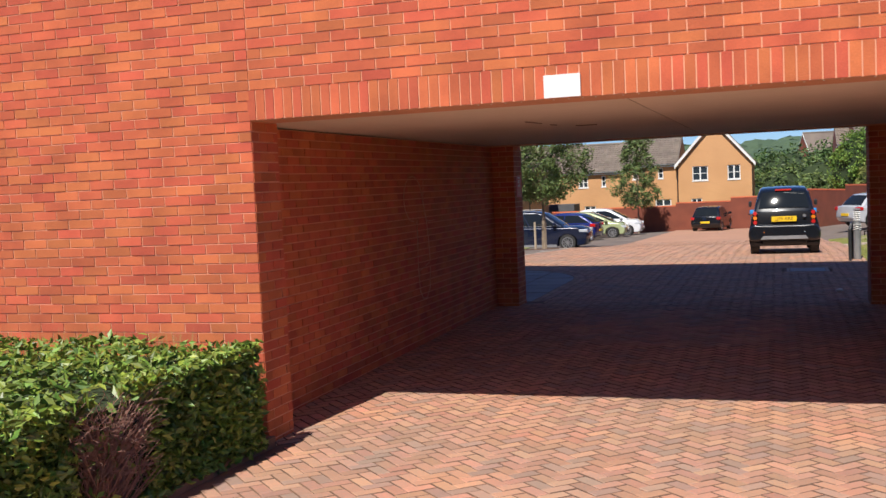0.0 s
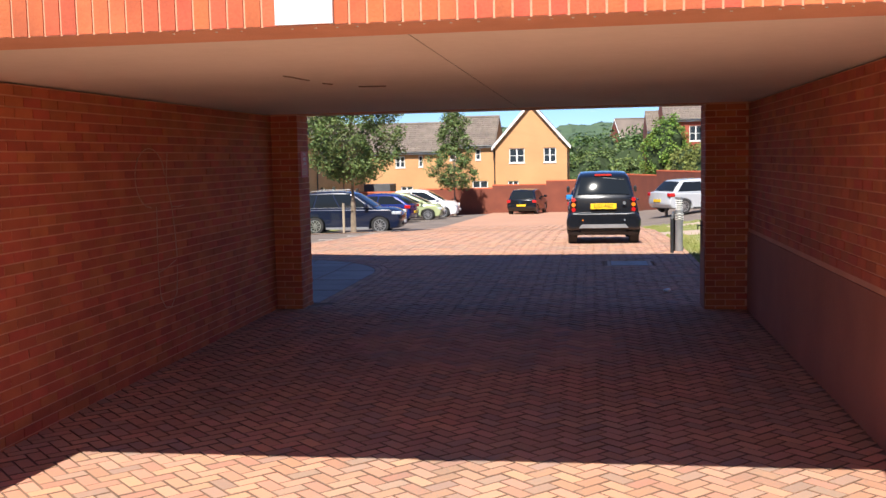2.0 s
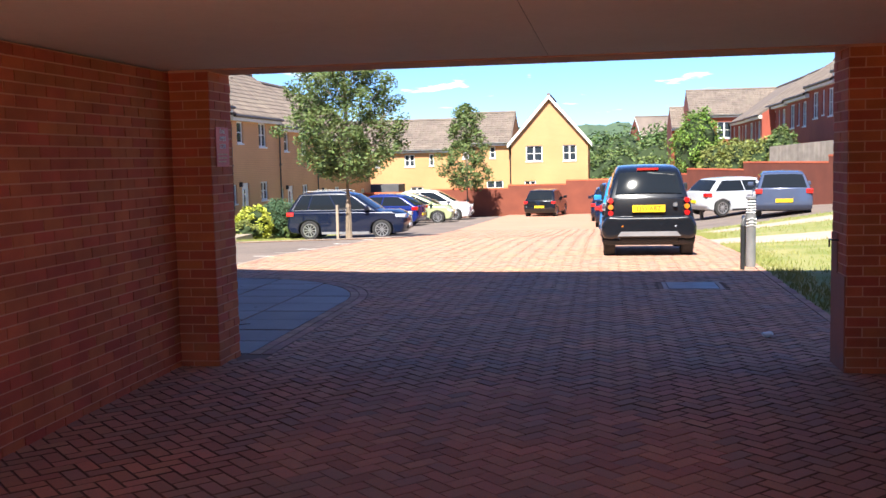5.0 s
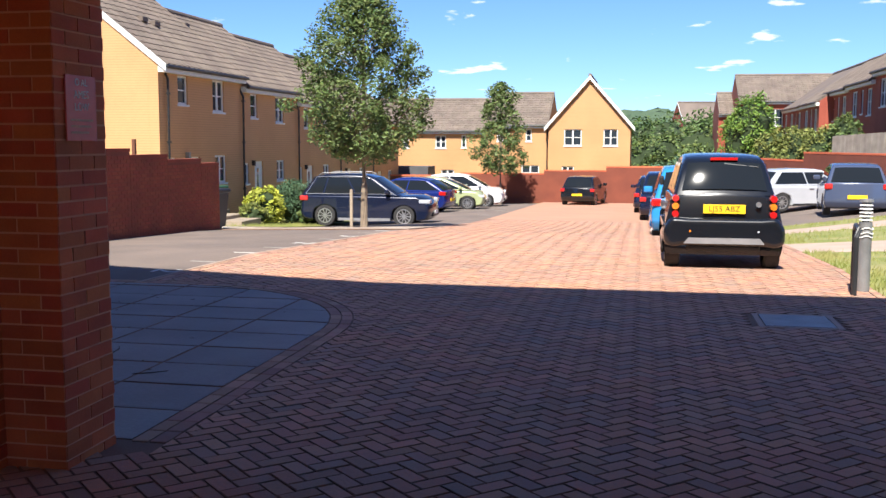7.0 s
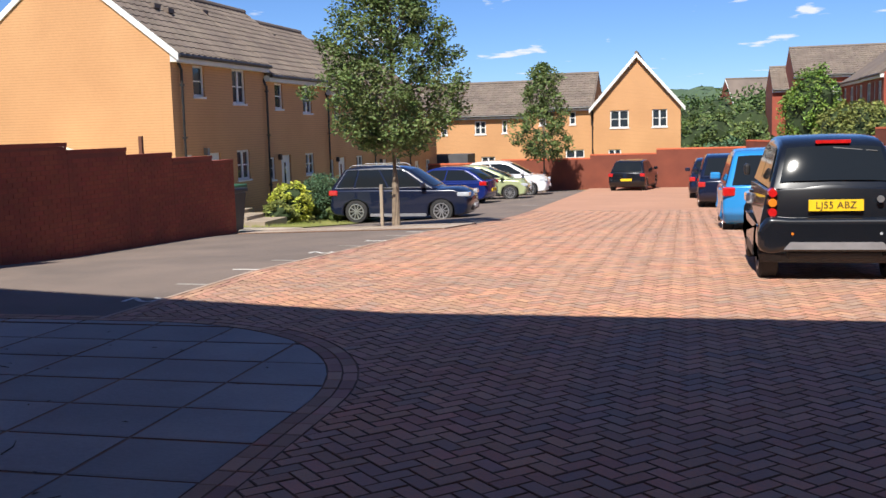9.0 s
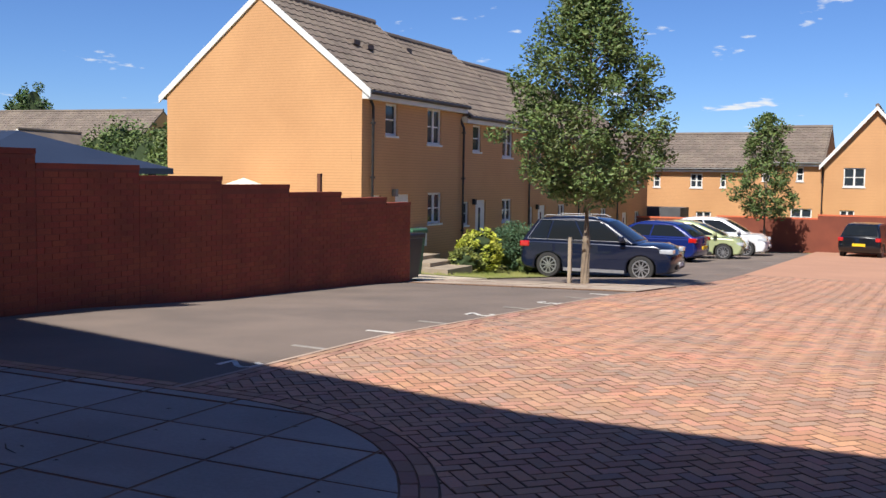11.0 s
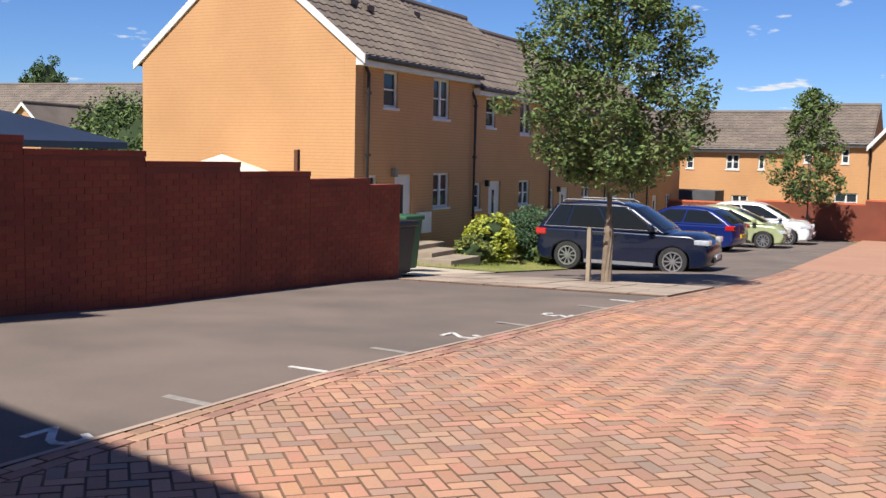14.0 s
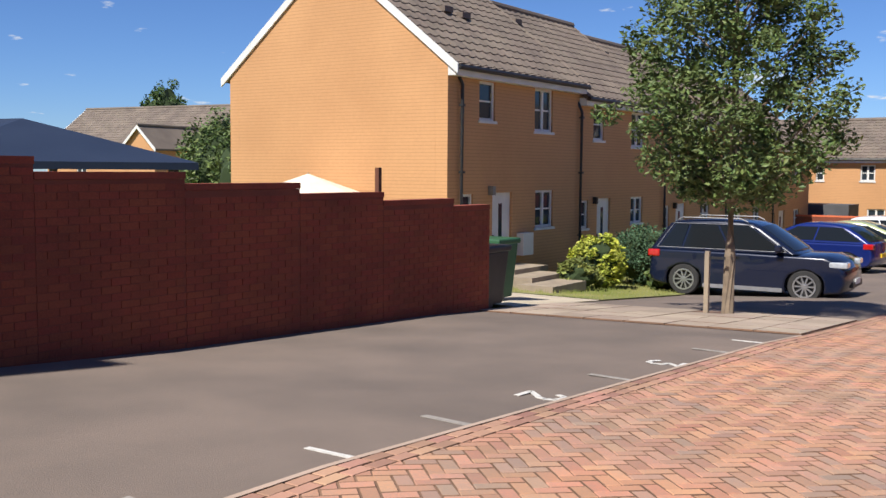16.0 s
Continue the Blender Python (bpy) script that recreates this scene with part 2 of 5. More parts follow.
def holed(bm, o, u, n, u0, u1, z0, z1, thick, holes):
    """A wall in the axes u and z, its face at o, with openings (u0, u1, z0, z1) through it: one closed skin."""
    us = sorted({u0, u1, *[h[0] for h in holes], *[h[1] for h in holes]})
    zs = sorted({z0, z1, *[h[2] for h in holes], *[h[3] for h in holes]})
    up = Vector((0, 0, 1))
    vert = {}

    def at(i, k, d):
        if (i, k, d) not in vert:
            vert[i, k, d] = bm.verts.new(o + u * us[i] + up * zs[k] - n * thick * d)
        return vert[i, k, d]

    def solid(i, k):
        if not (0 <= i < len(us) - 1 and 0 <= k < len(zs) - 1):
            return False
        a, b = (us[i] + us[i + 1]) / 2, (zs[k] + zs[k + 1]) / 2
        return not any(h[0] < a < h[1] and h[2] < b < h[3] for h in holes)

    for i in range(len(us) - 1):
        for k in range(len(zs) - 1):
            if not solid(i, k):
                continue
            for d in (0, 1):
                bm.faces.new((at(i, k, d), at(i + 1, k, d), at(i + 1, k + 1, d), at(i, k + 1, d)))
            for di, dk, p, q in ((-1, 0, (i, k), (i, k + 1)), (1, 0, (i + 1, k), (i + 1, k + 1)), (0, -1, (i, k), (i + 1, k)), (0, 1, (i, k + 1), (i + 1, k + 1))):
                if not solid(i + di, k + dk):
                    bm.faces.new((at(*p, 0), at(*q, 0), at(*q, 1), at(*p, 1)))


def window(parent, o, u, n, u0, u1, z0, z1, lights=2, bar=True):
    up = Vector((0, 0, 1))
    w = new("window")
    w.parent = parent
    bm = bmesh.new()
    f = 0.06
    for a, b, c, d in ((u0, u1, z0, z0 + f), (u0, u1, z1 - f, z1), (u0, u0 + f, z0 + f, z1 - f), (u1 - f, u1, z0 + f, z1 - f)):
        obox(bm, o, u, up, n, a, b, c, d, -0.12, -0.045)
    for k in range(1, lights):
        m = u0 + (u1 - u0) * k / lights
        obox(bm, o, u, up, n, m - 0.045, m + 0.045, z0 + f, z1 - f, -0.115, -0.047)
    if bar:
        m = (z0 + z1) / 2
        obox(bm, o, u, up, n, u0 + f, u1 - f, m - 0.018, m + 0.018, -0.11, -0.06)
    part("window_frame", bm, WHITE, w)
    bm = bmesh.new()
    obox(bm, o, u, up, n, u0 + f, u1 - f, z0 + f, z1 - f, -0.1, -0.085)
    part("pane", bm, PANE, w)
    bm = bmesh.new()
    obox(bm, o, u, up, n, u0 - 0.04, u1 + 0.04, z0 - 0.06, z0, -0.1, 0.035)
    part("window_sill", bm, WHITE, w)
    return w


# ---- ground ----
LEVELS = [(-40, 0.6), (0, -0.45), (7.4, -0.62), (15.3, -0.56), (24.3, -0.57), (31.5, -0.85), (36, -1.14), (41, -1.42), (45, -1.58), (65, -2.17), (120, -5), (400, -9)]


def G(y, x=0.0):
    z = -9.0
    for (a, za), (b, zb) in zip(LEVELS, LEVELS[1:]):
        if y <= b:
            z = za + (zb - za) * (y - a) / (b - a)
            break
    z -= min(max(0, -4.8 - x), 4.6) * (0.022 + 0.03 * max(0, 1 - abs(y - 42) / 7)) * min(1, max(0, (y - 23) / 4))
    return z + min(max(0, x - 3.2), 12) * 0.13 * min(1, max(0, (y - 23) / 13)) * (1 if y < 70 else max(0, (110 - y) / 40))


def sheet(name, x0, x1, y0, y1, lift, material, kind="structure", label="", parent=None):
    bm = bmesh.new()
    ys = sorted({y0, y1, *[a for a, _ in LEVELS if y0 < a < y1], *[v for v in (23, 27, 35, 42, 49, 70, 110) if y0 < v < y1]})
    xs = sorted({x0, x1, *[v for v in (-9.4, -4.8, 3.2, 15.2) if x0 < v < x1]})
    top = [[bm.verts.new((x, y, G(y, x) + lift)) for x in xs] for y in ys]
    for a, b in zip(top, top[1:]):
        for i in range(len(xs) - 1):
            bm.faces.new((a[i], a[i + 1], b[i + 1], b[i]))
    return part(name, bm, material, parent, kind=kind, label=label)


sheet("ground", -900, 900, -400, 1500, -0.07, GRASS, label="broad sheet of grassy earth under the estate")
BED = sheet("road_bed", -5.3, 3.1, -3, 44, -0.009, JOINT, label="sandy joint bed of the block paving")
sheet("road", -4.6, 3.1, 44, 64.4, -0.003, PAVE_FAR, label="worn red block-paved estate road")
SLAB_BED = sheet("pavement", -12, -2.2, 15.54, 21.44, -0.024, JOINT, label="dark bedding under the concrete slabs")


def KX(y):
    """The kerb line between tarmac and blocks."""
    return -5.07 + (min(y, 33.0) - 22) * 0.045


bm = bmesh.new()
rowsy = [21.43, 23, 24.3, 27, 31.5, 32.75]
strip = [[bm.verts.new((x, y, G(y, x) - 0.004)) for x in (-9.4, KX(y) - 0.04)] for y in rowsy]
for a, b in zip(strip, strip[1:]):
    bm.faces.new((a[0], a[1], b[1], b[0]))
part("parking_tarmac", bm, TARMAC, kind="structure", label="grey tarmac parking bays with worn white numbers")
# wider than the known path: extra paving throws sunlight into the passage
sheet("forecourt_bounce", -14, 14, -16, 5.0, -0.03, PAVE_FAR, label="worn block paving before the passage, widened out of view for bounce light")
REAR_BED = sheet("rear_pavement", -9.4, -4.62, 32.75, 36.0, 0.0, JOINT, label="pale paving strip at the foot of the street tree")
sheet("far_parking", -9.4, -4.6, 36.0, 62, -0.006, TARMAC, label="grey tarmac parking bays in front of the terrace")
sheet("verge", 3.1, 9, 15.6, 27.4, 0.0, GRASS, label="mown green verge with dry patches")
sheet("side_path", 3.1, 9, 27.4, 29.6, 0.0, KERB, label="pale paved path across the verge")
sheet("verge", 3.1, 9, 29.6, 33.5, 0.0, GRASS, label="mown green verge with dry patches")
sheet("side_path", 3.1, 9, 33.5, 35.6, 0.0, KERB, label="pale paved path across the verge")
sheet("verge", 3.1, 9, 35.6, 38, 0.0, GRASS, label="mown green verge with dry patches")
sheet("side_parking", 3.1, 12, 38, 60, 0.0, TARMAC, label="grey tarmac parking beside the boundary wall")
sheet("garden_lawn", -13, -9.4, 37.2, 58, 0.02, GRASS, label="small front lawn before the terrace")
sheet("garden_path", -13, -9.4, 34.0, 37.2, 0.01, mat("pale_gravel", (0.55, 0.47, 0.36), (0.42, 0.36, 0.27), 3, 50, 0.95), label="pale gravel path to the front door")

# ---- passage building ----
XL, XR, YF, YB, ZS = -2.21, 2.62, 7.37, 15.54, 1.81
XF = 2.80
WL, WR = -2.54, 3.1


def block(name, rows, material, label="", kind="structure", category="", parent=None):
    return part(name, boxes(*rows), material, parent, kind=kind, label=label, category=category)


EAVE = 7.2
FRONT = block("wall_front", [(-14, XL, YF, YF + 0.4, -0.9, EAVE), (XF, 12, YF, YF + 0.4, -0.9, EAVE), (XL, XF, YF, YF + 0.4, ZS, EAVE)], MORTAR, "orange-red brick front wall over the drive-through")
REAR = block("wall_rear", [(-14, XL, YB - 0.46, YB, -0.9, EAVE), (XR, 12, YB - 0.46, YB, -0.9, EAVE), (XL, XR, YB - 0.46, YB, ZS, EAVE)], MORTAR, "dark red brick rear wall with piers at the drive-through")
WEST = block("wall_passage", [(WL - 0.3, WL, YF + 0.4, YB - 0.46, -0.9, ZS)], MORTAR, "red brick side wall with scratched chalk outlines")
EAST = block("wall_passage", [(WR, WR + 0.3, YF + 0.4, YB - 0.46, -0.9, ZS)], MORTAR, "red brick side wall, rendered smooth at its foot")
CEIL = block("ceiling", [(WL - 0.3, WR + 0.3, YF + 0.4, YB - 0.46, ZS + 0.012, ZS + 0.4)], SOFFIT, "cream painted soffit board with stains and a joint")
block("trim", [(0.48, 0.4815, YF + 0.45, YB - 0.5, ZS + 0.009, ZS + 0.012)], TIMBER, "thin dark joint between two soffit boards")
bm = bmesh.new()
poly(bm, [(-14.3, YF - 0.3, EAVE), (-14.3, YB + 0.3, EAVE), (-14.3, (YF + YB) / 2, EAVE + 3.0)], (26.6, 0, 0))
part("roof", bm, ROOF, kind="structure", label="brown tiled roof of the flats over the passage")
block("wall_end", [(-14.3, -14, YF, YB, -0.9, EAVE), (12, 12.3, YF, YB, -0.9, EAVE)], MORTAR, "red brick end wall of the flats")
# invented parapet, out of view: its rake sets the slanted shadow edge behind
bm = bmesh.new()
poly(bm, [(-14.3, YB - 0.3, EAVE - 0.1), (12.3, YB - 0.3, EAVE - 0.1), (12.3, YB - 0.3, 7.5), (-3.2, YB - 0.3, 7.6), (-14.3, YB - 0.3, 10.6)], (0, 0.3, 0))
bmesh.ops.recalc_face_normals(bm, faces=bm.faces)
part("trim", bm, BRICK, kind="structure", label="unseen raked brick parapet, added to slant the rear shadow edge")
# invented block, out of view: casts the shadow strip along the garden wall
block("wall_wing", [(-18, -10.0, YB - 0.3, YB - 0.01, EAVE, 12.9), (-18, -14.3, YF, YB, -0.9, EAVE)], MORTAR, "unseen tall red brick block, added to shade the garden wall foot")


# ---- materials of single marks, signs and cars ----
PAINT = mat("road_paint", (0.74, 0.72, 0.68), (0.5, 0.48, 0.45), 14, 90, 0.8)
FAINT = mat("worn_road_paint", (0.34, 0.31, 0.28), (0.24, 0.22, 0.20), 14, 90, 0.85)
CHALK = mat("chalk", (0.66, 0.40, 0.28), (0.5, 0.28, 0.18), 14, 90, 0.9)
SIGN_RED = mat("sign_red", (0.60, 0.09, 0.09), (0.52, 0.08, 0.08), 3, 60, 0.4, bump=0)
GREY = mat("grey_metal", (0.30, 0.30, 0.30), (0.22, 0.22, 0.22), 5, 60, 0.5, metal=0.4)
DARK_GREEN = mat("bin_green", (0.03, 0.11, 0.05), (0.025, 0.09, 0.04), 4, 60, 0.5, bump=0.05)
CREAM = mat("parasol_cream", (0.80, 0.74, 0.60), (0.7, 0.64, 0.5), 3, 60, 0.8)
RED_LIGHT = mat("red_lamp_glass", (0.55, 0.012, 0.012), (0.4, 0.01, 0.01), 20, 90, 0.12, bump=0, coat=1)
AMBER = mat("amber_lamp_glass", (0.75, 0.22, 0.02), (0.6, 0.17, 0.015), 20, 90, 0.12, bump=0, coat=1)
CLEAR_LIGHT = mat("lamp_glass", (0.55, 0.58, 0.62), (0.35, 0.37, 0.4), 20, 90, 0.08, bump=0, coat=1)
PLATE_Y = mat("plate_yellow", (0.85, 0.55, 0.02), (0.8, 0.5, 0.02), 5, 90, 0.4, bump=0)
PLATE_W = mat("plate_white", (0.8, 0.8, 0.78), (0.74, 0.74, 0.72), 5, 90, 0.4, bump=0)
SILVER_TRIM = mat("silver_trim", (0.24, 0.24, 0.25), (0.19, 0.19, 0.20), 8, 90, 0.4, bump=0)


def paint(name, c):
    return mat(name, c, tuple(v * 0.9 for v in c), 2, 200, 0.24, metal=0.1, coat=0.7, bump=0, spec=0.35)


BLACK_CAR = paint("gloss_black", (0.008, 0.010, 0.014))
NAVY_CAR = paint("navy_paint", (0.007, 0.012, 0.034))
ROYAL_CAR = paint("royal_blue_paint", (0.008, 0.02, 0.14))
SKY_CAR = paint("sky_blue_paint", (0.03, 0.26, 0.62))
DUSK_CAR = paint("dusky_blue_paint", (0.07, 0.09, 0.15))
LIME_CAR = paint("pale_green_paint", (0.40, 0.45, 0.24))
WHITE_CAR = paint("white_paint_car", (0.75, 0.76, 0.78))
SILVER_CAR = paint("silver_paint", (0.5, 0.52, 0.55))


# ---- vehicles ----
def car(label, at, rz, L, W, H, wb, r, body_mat, belt, cabin, nose=0.75, tail=0.95, group="parked cars", roof_rails=False, plate="", smart=False, doors=2, wheel_mat=None):
    """A car that faces its own +y. cabin: y of rear glass foot, rear glass head, windscreen head, windscreen foot."""
    c = thing("car", label, "car", at, rz, group)
    hl, hw, clear = L / 2, W / 2, 0.2
    top = [(-hl + 0.10, clear + 0.06), (-hl, 0.42), (-hl + 0.01, 0.62), (-hl + 0.05, tail - 0.04), (cabin[0] - 0.02, belt + 0.01), (0.0, belt), (cabin[3], belt - 0.02), (cabin[3] + (hl - cabin[3]) * 0.6, (belt + nose) / 2 + 0.04), (hl - 0.16, nose), (hl - 0.02, nose - 0.16), (hl, 0.45), (hl - 0.08, clear + 0.04)]
    low = []
    for yc in (wb / 2, -wb / 2):
        ra = r + 0.055
        a0 = math.asin((clear - r) / ra) if abs(clear - r) < ra else 0
        for k in range(13):
            a = a0 + (math.pi - 2 * a0) * k / 12
            low.append((yc + ra * math.cos(a), r + ra * math.sin(a)))
    ring = top + [(p[0], max(p[1], clear)) for p in low]
    bm = bmesh.new()
    stations = [(-1.0, 0.0), (-0.93, 0.25), (-0.72, 0.6), (0, 1.0), (0.72, 0.6), (0.93, 0.25), (1.0, 0.0)]
    cols = []
    for s, full in stations:
        col = []
        for y, z in ring:
            k = abs(s) ** 4
            yy = y * (1 - 0.055 * k) if abs(y) > hl * 0.8 else y
            zz = z - (0.055 * k * (1 if z > 0.6 else 0))
            xx = s * hw * (1 - 0.03 * max(0, z - 0.6) / 0.4 - (0.03 if z < 0.3 else 0)) * (0.915 if smart and z > 0.66 else 1)
            col.append(bm.verts.new((xx, yy, zz)))
        cols.append(col)
    n = len(ring)
    for a, b in zip(cols, cols[1:]):
        for i in range(n):
            j = (i + 1) % n
            bm.faces.new((a[i], a[j], b[j], b[i]))
    bm.faces.new(cols[0][::-1])
    bm.faces.new(cols[-1])
    bmesh.ops.recalc_face_normals(bm, faces=bm.faces)
    body = part("body", bm, body_mat, c, smooth=True)
    bevel(body, 0.045, 3)
    part("underbody", boxes((-hw * 0.7, hw * 0.7, -hl + 0.2, hl - 0.2, 0.22, 0.6)), BLACK, c)

    def w(z):
        return hw * (0.84 if smart else 0.93) - (0.12 if smart else 0.17) * (z - belt) / (H - belt)

    side = [(cabin[0], belt - 0.03), (cabin[1], H - 0.05), ((cabin[1] * 0.5 + cabin[2] * 0.5), H), (cabin[2], H - 0.05), (cabin[3], belt - 0.03)]
    (y0, _), (y1, _), _, (y2, _), (y3, _) = side
    prof = [(y0, belt - 0.03), (y0 + (y1 - y0) * 0.45, belt + (H - belt) * 0.42), (y0 + (y1 - y0) * 0.85, H - 0.12), (y1 + 0.05, H - 0.06), (y1 + (y2 - y1) * 0.25, H - 0.02), (y1 + (y2 - y1) * 0.55, H), (y1 + (y2 - y1) * 0.85, H - 0.015), (y2 + 0.02, H - 0.055), (y2 + (y3 - y2) * 0.2, H - 0.13), (y2 + (y3 - y2) * 0.6, belt + (H - belt) * 0.38), (y3, belt - 0.03)]
    bm = bmesh.new()
    cols = []
    for s in (-1.0, -0.92, -0.7, 0, 0.7, 0.92, 1.0):
        k = 1 - abs(s) ** 3
        cols.append([bm.verts.new((s * w(z), y + (0.06 * k if y > 0.2 else -0.035 * k if y < y1 + 0.01 else 0), z + (0.025 * k if z > belt else 0) - (0.02 if abs(s) == 1.0 and z > belt else 0))) for y, z in prof])
    for a, b in zip(cols, cols[1:]):
        for i in range(len(prof) - 1):
            bm.faces.new((a[i], a[i + 1], b[i + 1], b[i]))
    bm.faces.new(cols[0][::-1])
    bm.faces.new(cols[-1])
    bmesh.ops.recalc_face_normals(bm, faces=bm.faces)
    bevel(part("roof", bm, body_mat, c, smooth=True), 0.05, 3)
    # glass
    zt, zb = H - 0.11, belt + 0.03

    def lerp_y(i, j, z):
        (ya, za), (yb, zb_) = side[i], side[j]
        return ya + (yb - ya) * (z - za) / (zb_ - za)

    ra, rb = lerp_y(0, 1, zb) + 0.13, lerp_y(0, 1, zt) + 0.10
    fa, fb = lerp_y(4, 3, zb) - 0.16, lerp_y(4, 3, zt) - 0.08
    for s in (-1, 1):
        cuts = [0, 0.52, 1] if doors == 2 else [0, 0.2, 0.58, 1]
        for a, b in zip(cuts, cuts[1:]):
            g = 0.025
            pts = [(ra + (fa - ra) * a + g, zb), (ra + (fa - ra) * b - g, zb), (rb + (fb - rb) * b - g, zt), (rb + (fb - rb) * a + g, zt)]
            bm = bmesh.new()
            poly(bm, [(s * (w(z) + 0.002), y, z) for y, z in pts], (s * 0.008, 0, 0))
            bmesh.ops.recalc_face_normals(bm, faces=bm.faces)
            part("side_window", bm, CAR_GLASS, c)
        # sill, handle, mirror
        part("sill", boxes((min(s * hw * 0.96, s * (hw + 0.006)), max(s * hw * 0.96, s * (hw + 0.006)), -wb / 2 + r + 0.1, wb / 2 - r - 0.1, clear, clear + 0.11)), SILVER_TRIM if roof_rails else BLACK, c)
        part("handle", boxes((min(s * hw * 0.97, s * (hw + 0.02)), max(s * hw * 0.97, s * (hw + 0.02)), -0.25, -0.07, belt - 0.13, belt - 0.10)), body_mat, c)
        bm = bmesh.new()
        mo = 0.03 if smart else 0.16
        box(bm, s * hw + (-0.04 if s > 0 else -mo), s * hw + (mo if s > 0 else 0.04), cabin[3] - 0.42, cabin[3] - 0.28, belt + 0.02, belt + 0.16)
        bevel(part("wing_mirror", bm, body_mat if not smart else BLACK, c), 0.035, 3)
        if roof_rails:
            bm = bmesh.new()
            tube(bm, [(s * (w(H) + 0.02), cabin[1] + 0.1, H - 0.03), (s * (w(H) + 0.02), cabin[1] + 0.2, H + 0.04), (s * (w(H) + 0.02), cabin[2] - 0.2, H + 0.04), (s * (w(H) + 0.02), cabin[2] - 0.05, H - 0.03)], [0.014] * 4, 6)
            part("roof_rail", bm, SILVER_TRIM, c)
            bm = bmesh.new()
            for p0, p1 in zip([(ra - 0.03, zb - 0.02), (rb - 0.03, zt + 0.02), (fb + 0.02, zt + 0.02), (fa + 0.05, zb - 0.02)], [(rb - 0.03, zt + 0.02), (fb + 0.02, zt + 0.02), (fa + 0.05, zb - 0.02), (ra - 0.03, zb - 0.02)]):
                tube(bm, [(s * (w(p0[1]) + 0.008), *p0), (s * (w(p1[1]) + 0.008), *p1)], [0.008, 0.008], 5)
            part("window_trim", bm, SILVER_TRIM, c)
    for name, rows, sgn in (("rear_window", prof[:3], -1), ("windscreen", prof[:7:-1], 1)):
        (ya, za), mid_row, (yb, zb2) = rows
        t0 = (belt + 0.02 - za) / (mid_row[1] - za)
        line = [(ya + (mid_row[0] - ya) * t0, belt + 0.02), mid_row, (yb, zb2)]
        d = Vector((0, (zb2 - za) * sgn, abs(yb - ya))).normalized()
        skins = []
        for off in (-0.02, 0.014):
            skins.append([[bm_v for bm_v in [Vector((s * (w(z) - 0.03), y + (0.06 if sgn > 0 else -0.035) * (1 - abs(s) ** 3), z + 0.025 * (1 - abs(s) ** 3))) + d * off for s in (-0.9, -0.6, 0, 0.6, 0.9)]] for y, z in line])
        bm = bmesh.new()
        vs = [[[bm.verts.new(p) for p in row] for row in skin] for skin in skins]
        for skin in vs:
            for lower in (0, 1):
                for q2 in range(4):
                    bm.faces.new((skin[lower][q2], skin[lower][q2 + 1], skin[lower + 1][q2 + 1], skin[lower + 1][q2]))
        loop = [(0, q2) for q2 in range(5)] + [(1, 4)] + [(2, q2) for q2 in range(4, -1, -1)] + [(1, 0)]
        for e, f2 in zip(loop, loop[1:] + loop[:1]):
            bm.faces.new((vs[0][e[0]][e[1]], vs[0][f2[0]][f2[1]], vs[1][f2[0]][f2[1]], vs[1][e[0]][e[1]]))
        bmesh.ops.recalc_face_normals(bm, faces=bm.faces)
        part(name, bm, CAR_GLASS, c, smooth=True)
    # wheels
    for s in (-1, 1):
        for yc in (wb / 2, -wb / 2):
            wh = new("wheel")
            wh.parent = c
            wh.location = (s * (hw - 0.115), yc, r)
            bm = bmesh.new()
            rings = []
            for x, rad in ((-0.095, r * 0.62), (-0.095, r - 0.02), (-0.07, r), (0.07, r), (0.095, r - 0.02), (0.095, r * 0.66)):
                rings.append([bm.verts.new((x * s, rad * math.cos(a), rad * math.sin(a))) for a in [math.tau * k / 28 for k in range(28)]])
            for a, b in zip(rings, rings[1:]):
                for k in range(28):
                    bm.faces.new((a[k], a[(k + 1) % 28], b[(k + 1) % 28], b[k]))
            bmesh.ops.recalc_face_normals(bm, faces=bm.faces)
            part("tyre", bm, TYRE, wh, smooth=False)
            bm = bmesh.new()
            tube(bm, [(0.03 * s, 0, 0), (0.035 * s, 0, 0)], [r * 0.66, r * 0.66], 28)
            part("brake_disc", bm, BLACK, wh)
            bm = bmesh.new()
            for a in range(28):
                a0, a1 = math.tau * a / 28, math.tau * (a + 1) / 28
                pts = [Vector((0.08 * s, q2 * math.cos(t), q2 * math.sin(t))) for t, q2 in ((a0, r * 0.60), (a1, r * 0.60), (a1, r * 0.69), (a0, r * 0.69))]
                poly(bm, pts, (0.018 * s, 0, 0))
            for k in range(10 if not smart else 6):
                a = math.tau * k / (10 if not smart else 6)
                d, t = Vector((0, math.cos(a), math.sin(a))), Vector((0, -math.sin(a), math.cos(a)))
                obox(bm, Vector((0.06 * s, 0, 0)), d, t, Vector((s, 0, 0)), 0.03, r * 0.62, -0.016, 0.016, 0, 0.022)
            tube(bm, [(0.05 * s, 0, 0), (0.092 * s, 0, 0)], [0.05, 0.045], 12)
            bmesh.ops.recalc_face_normals(bm, faces=bm.faces)
            part("rim", bm, wheel_mat or ALLOY, wh)
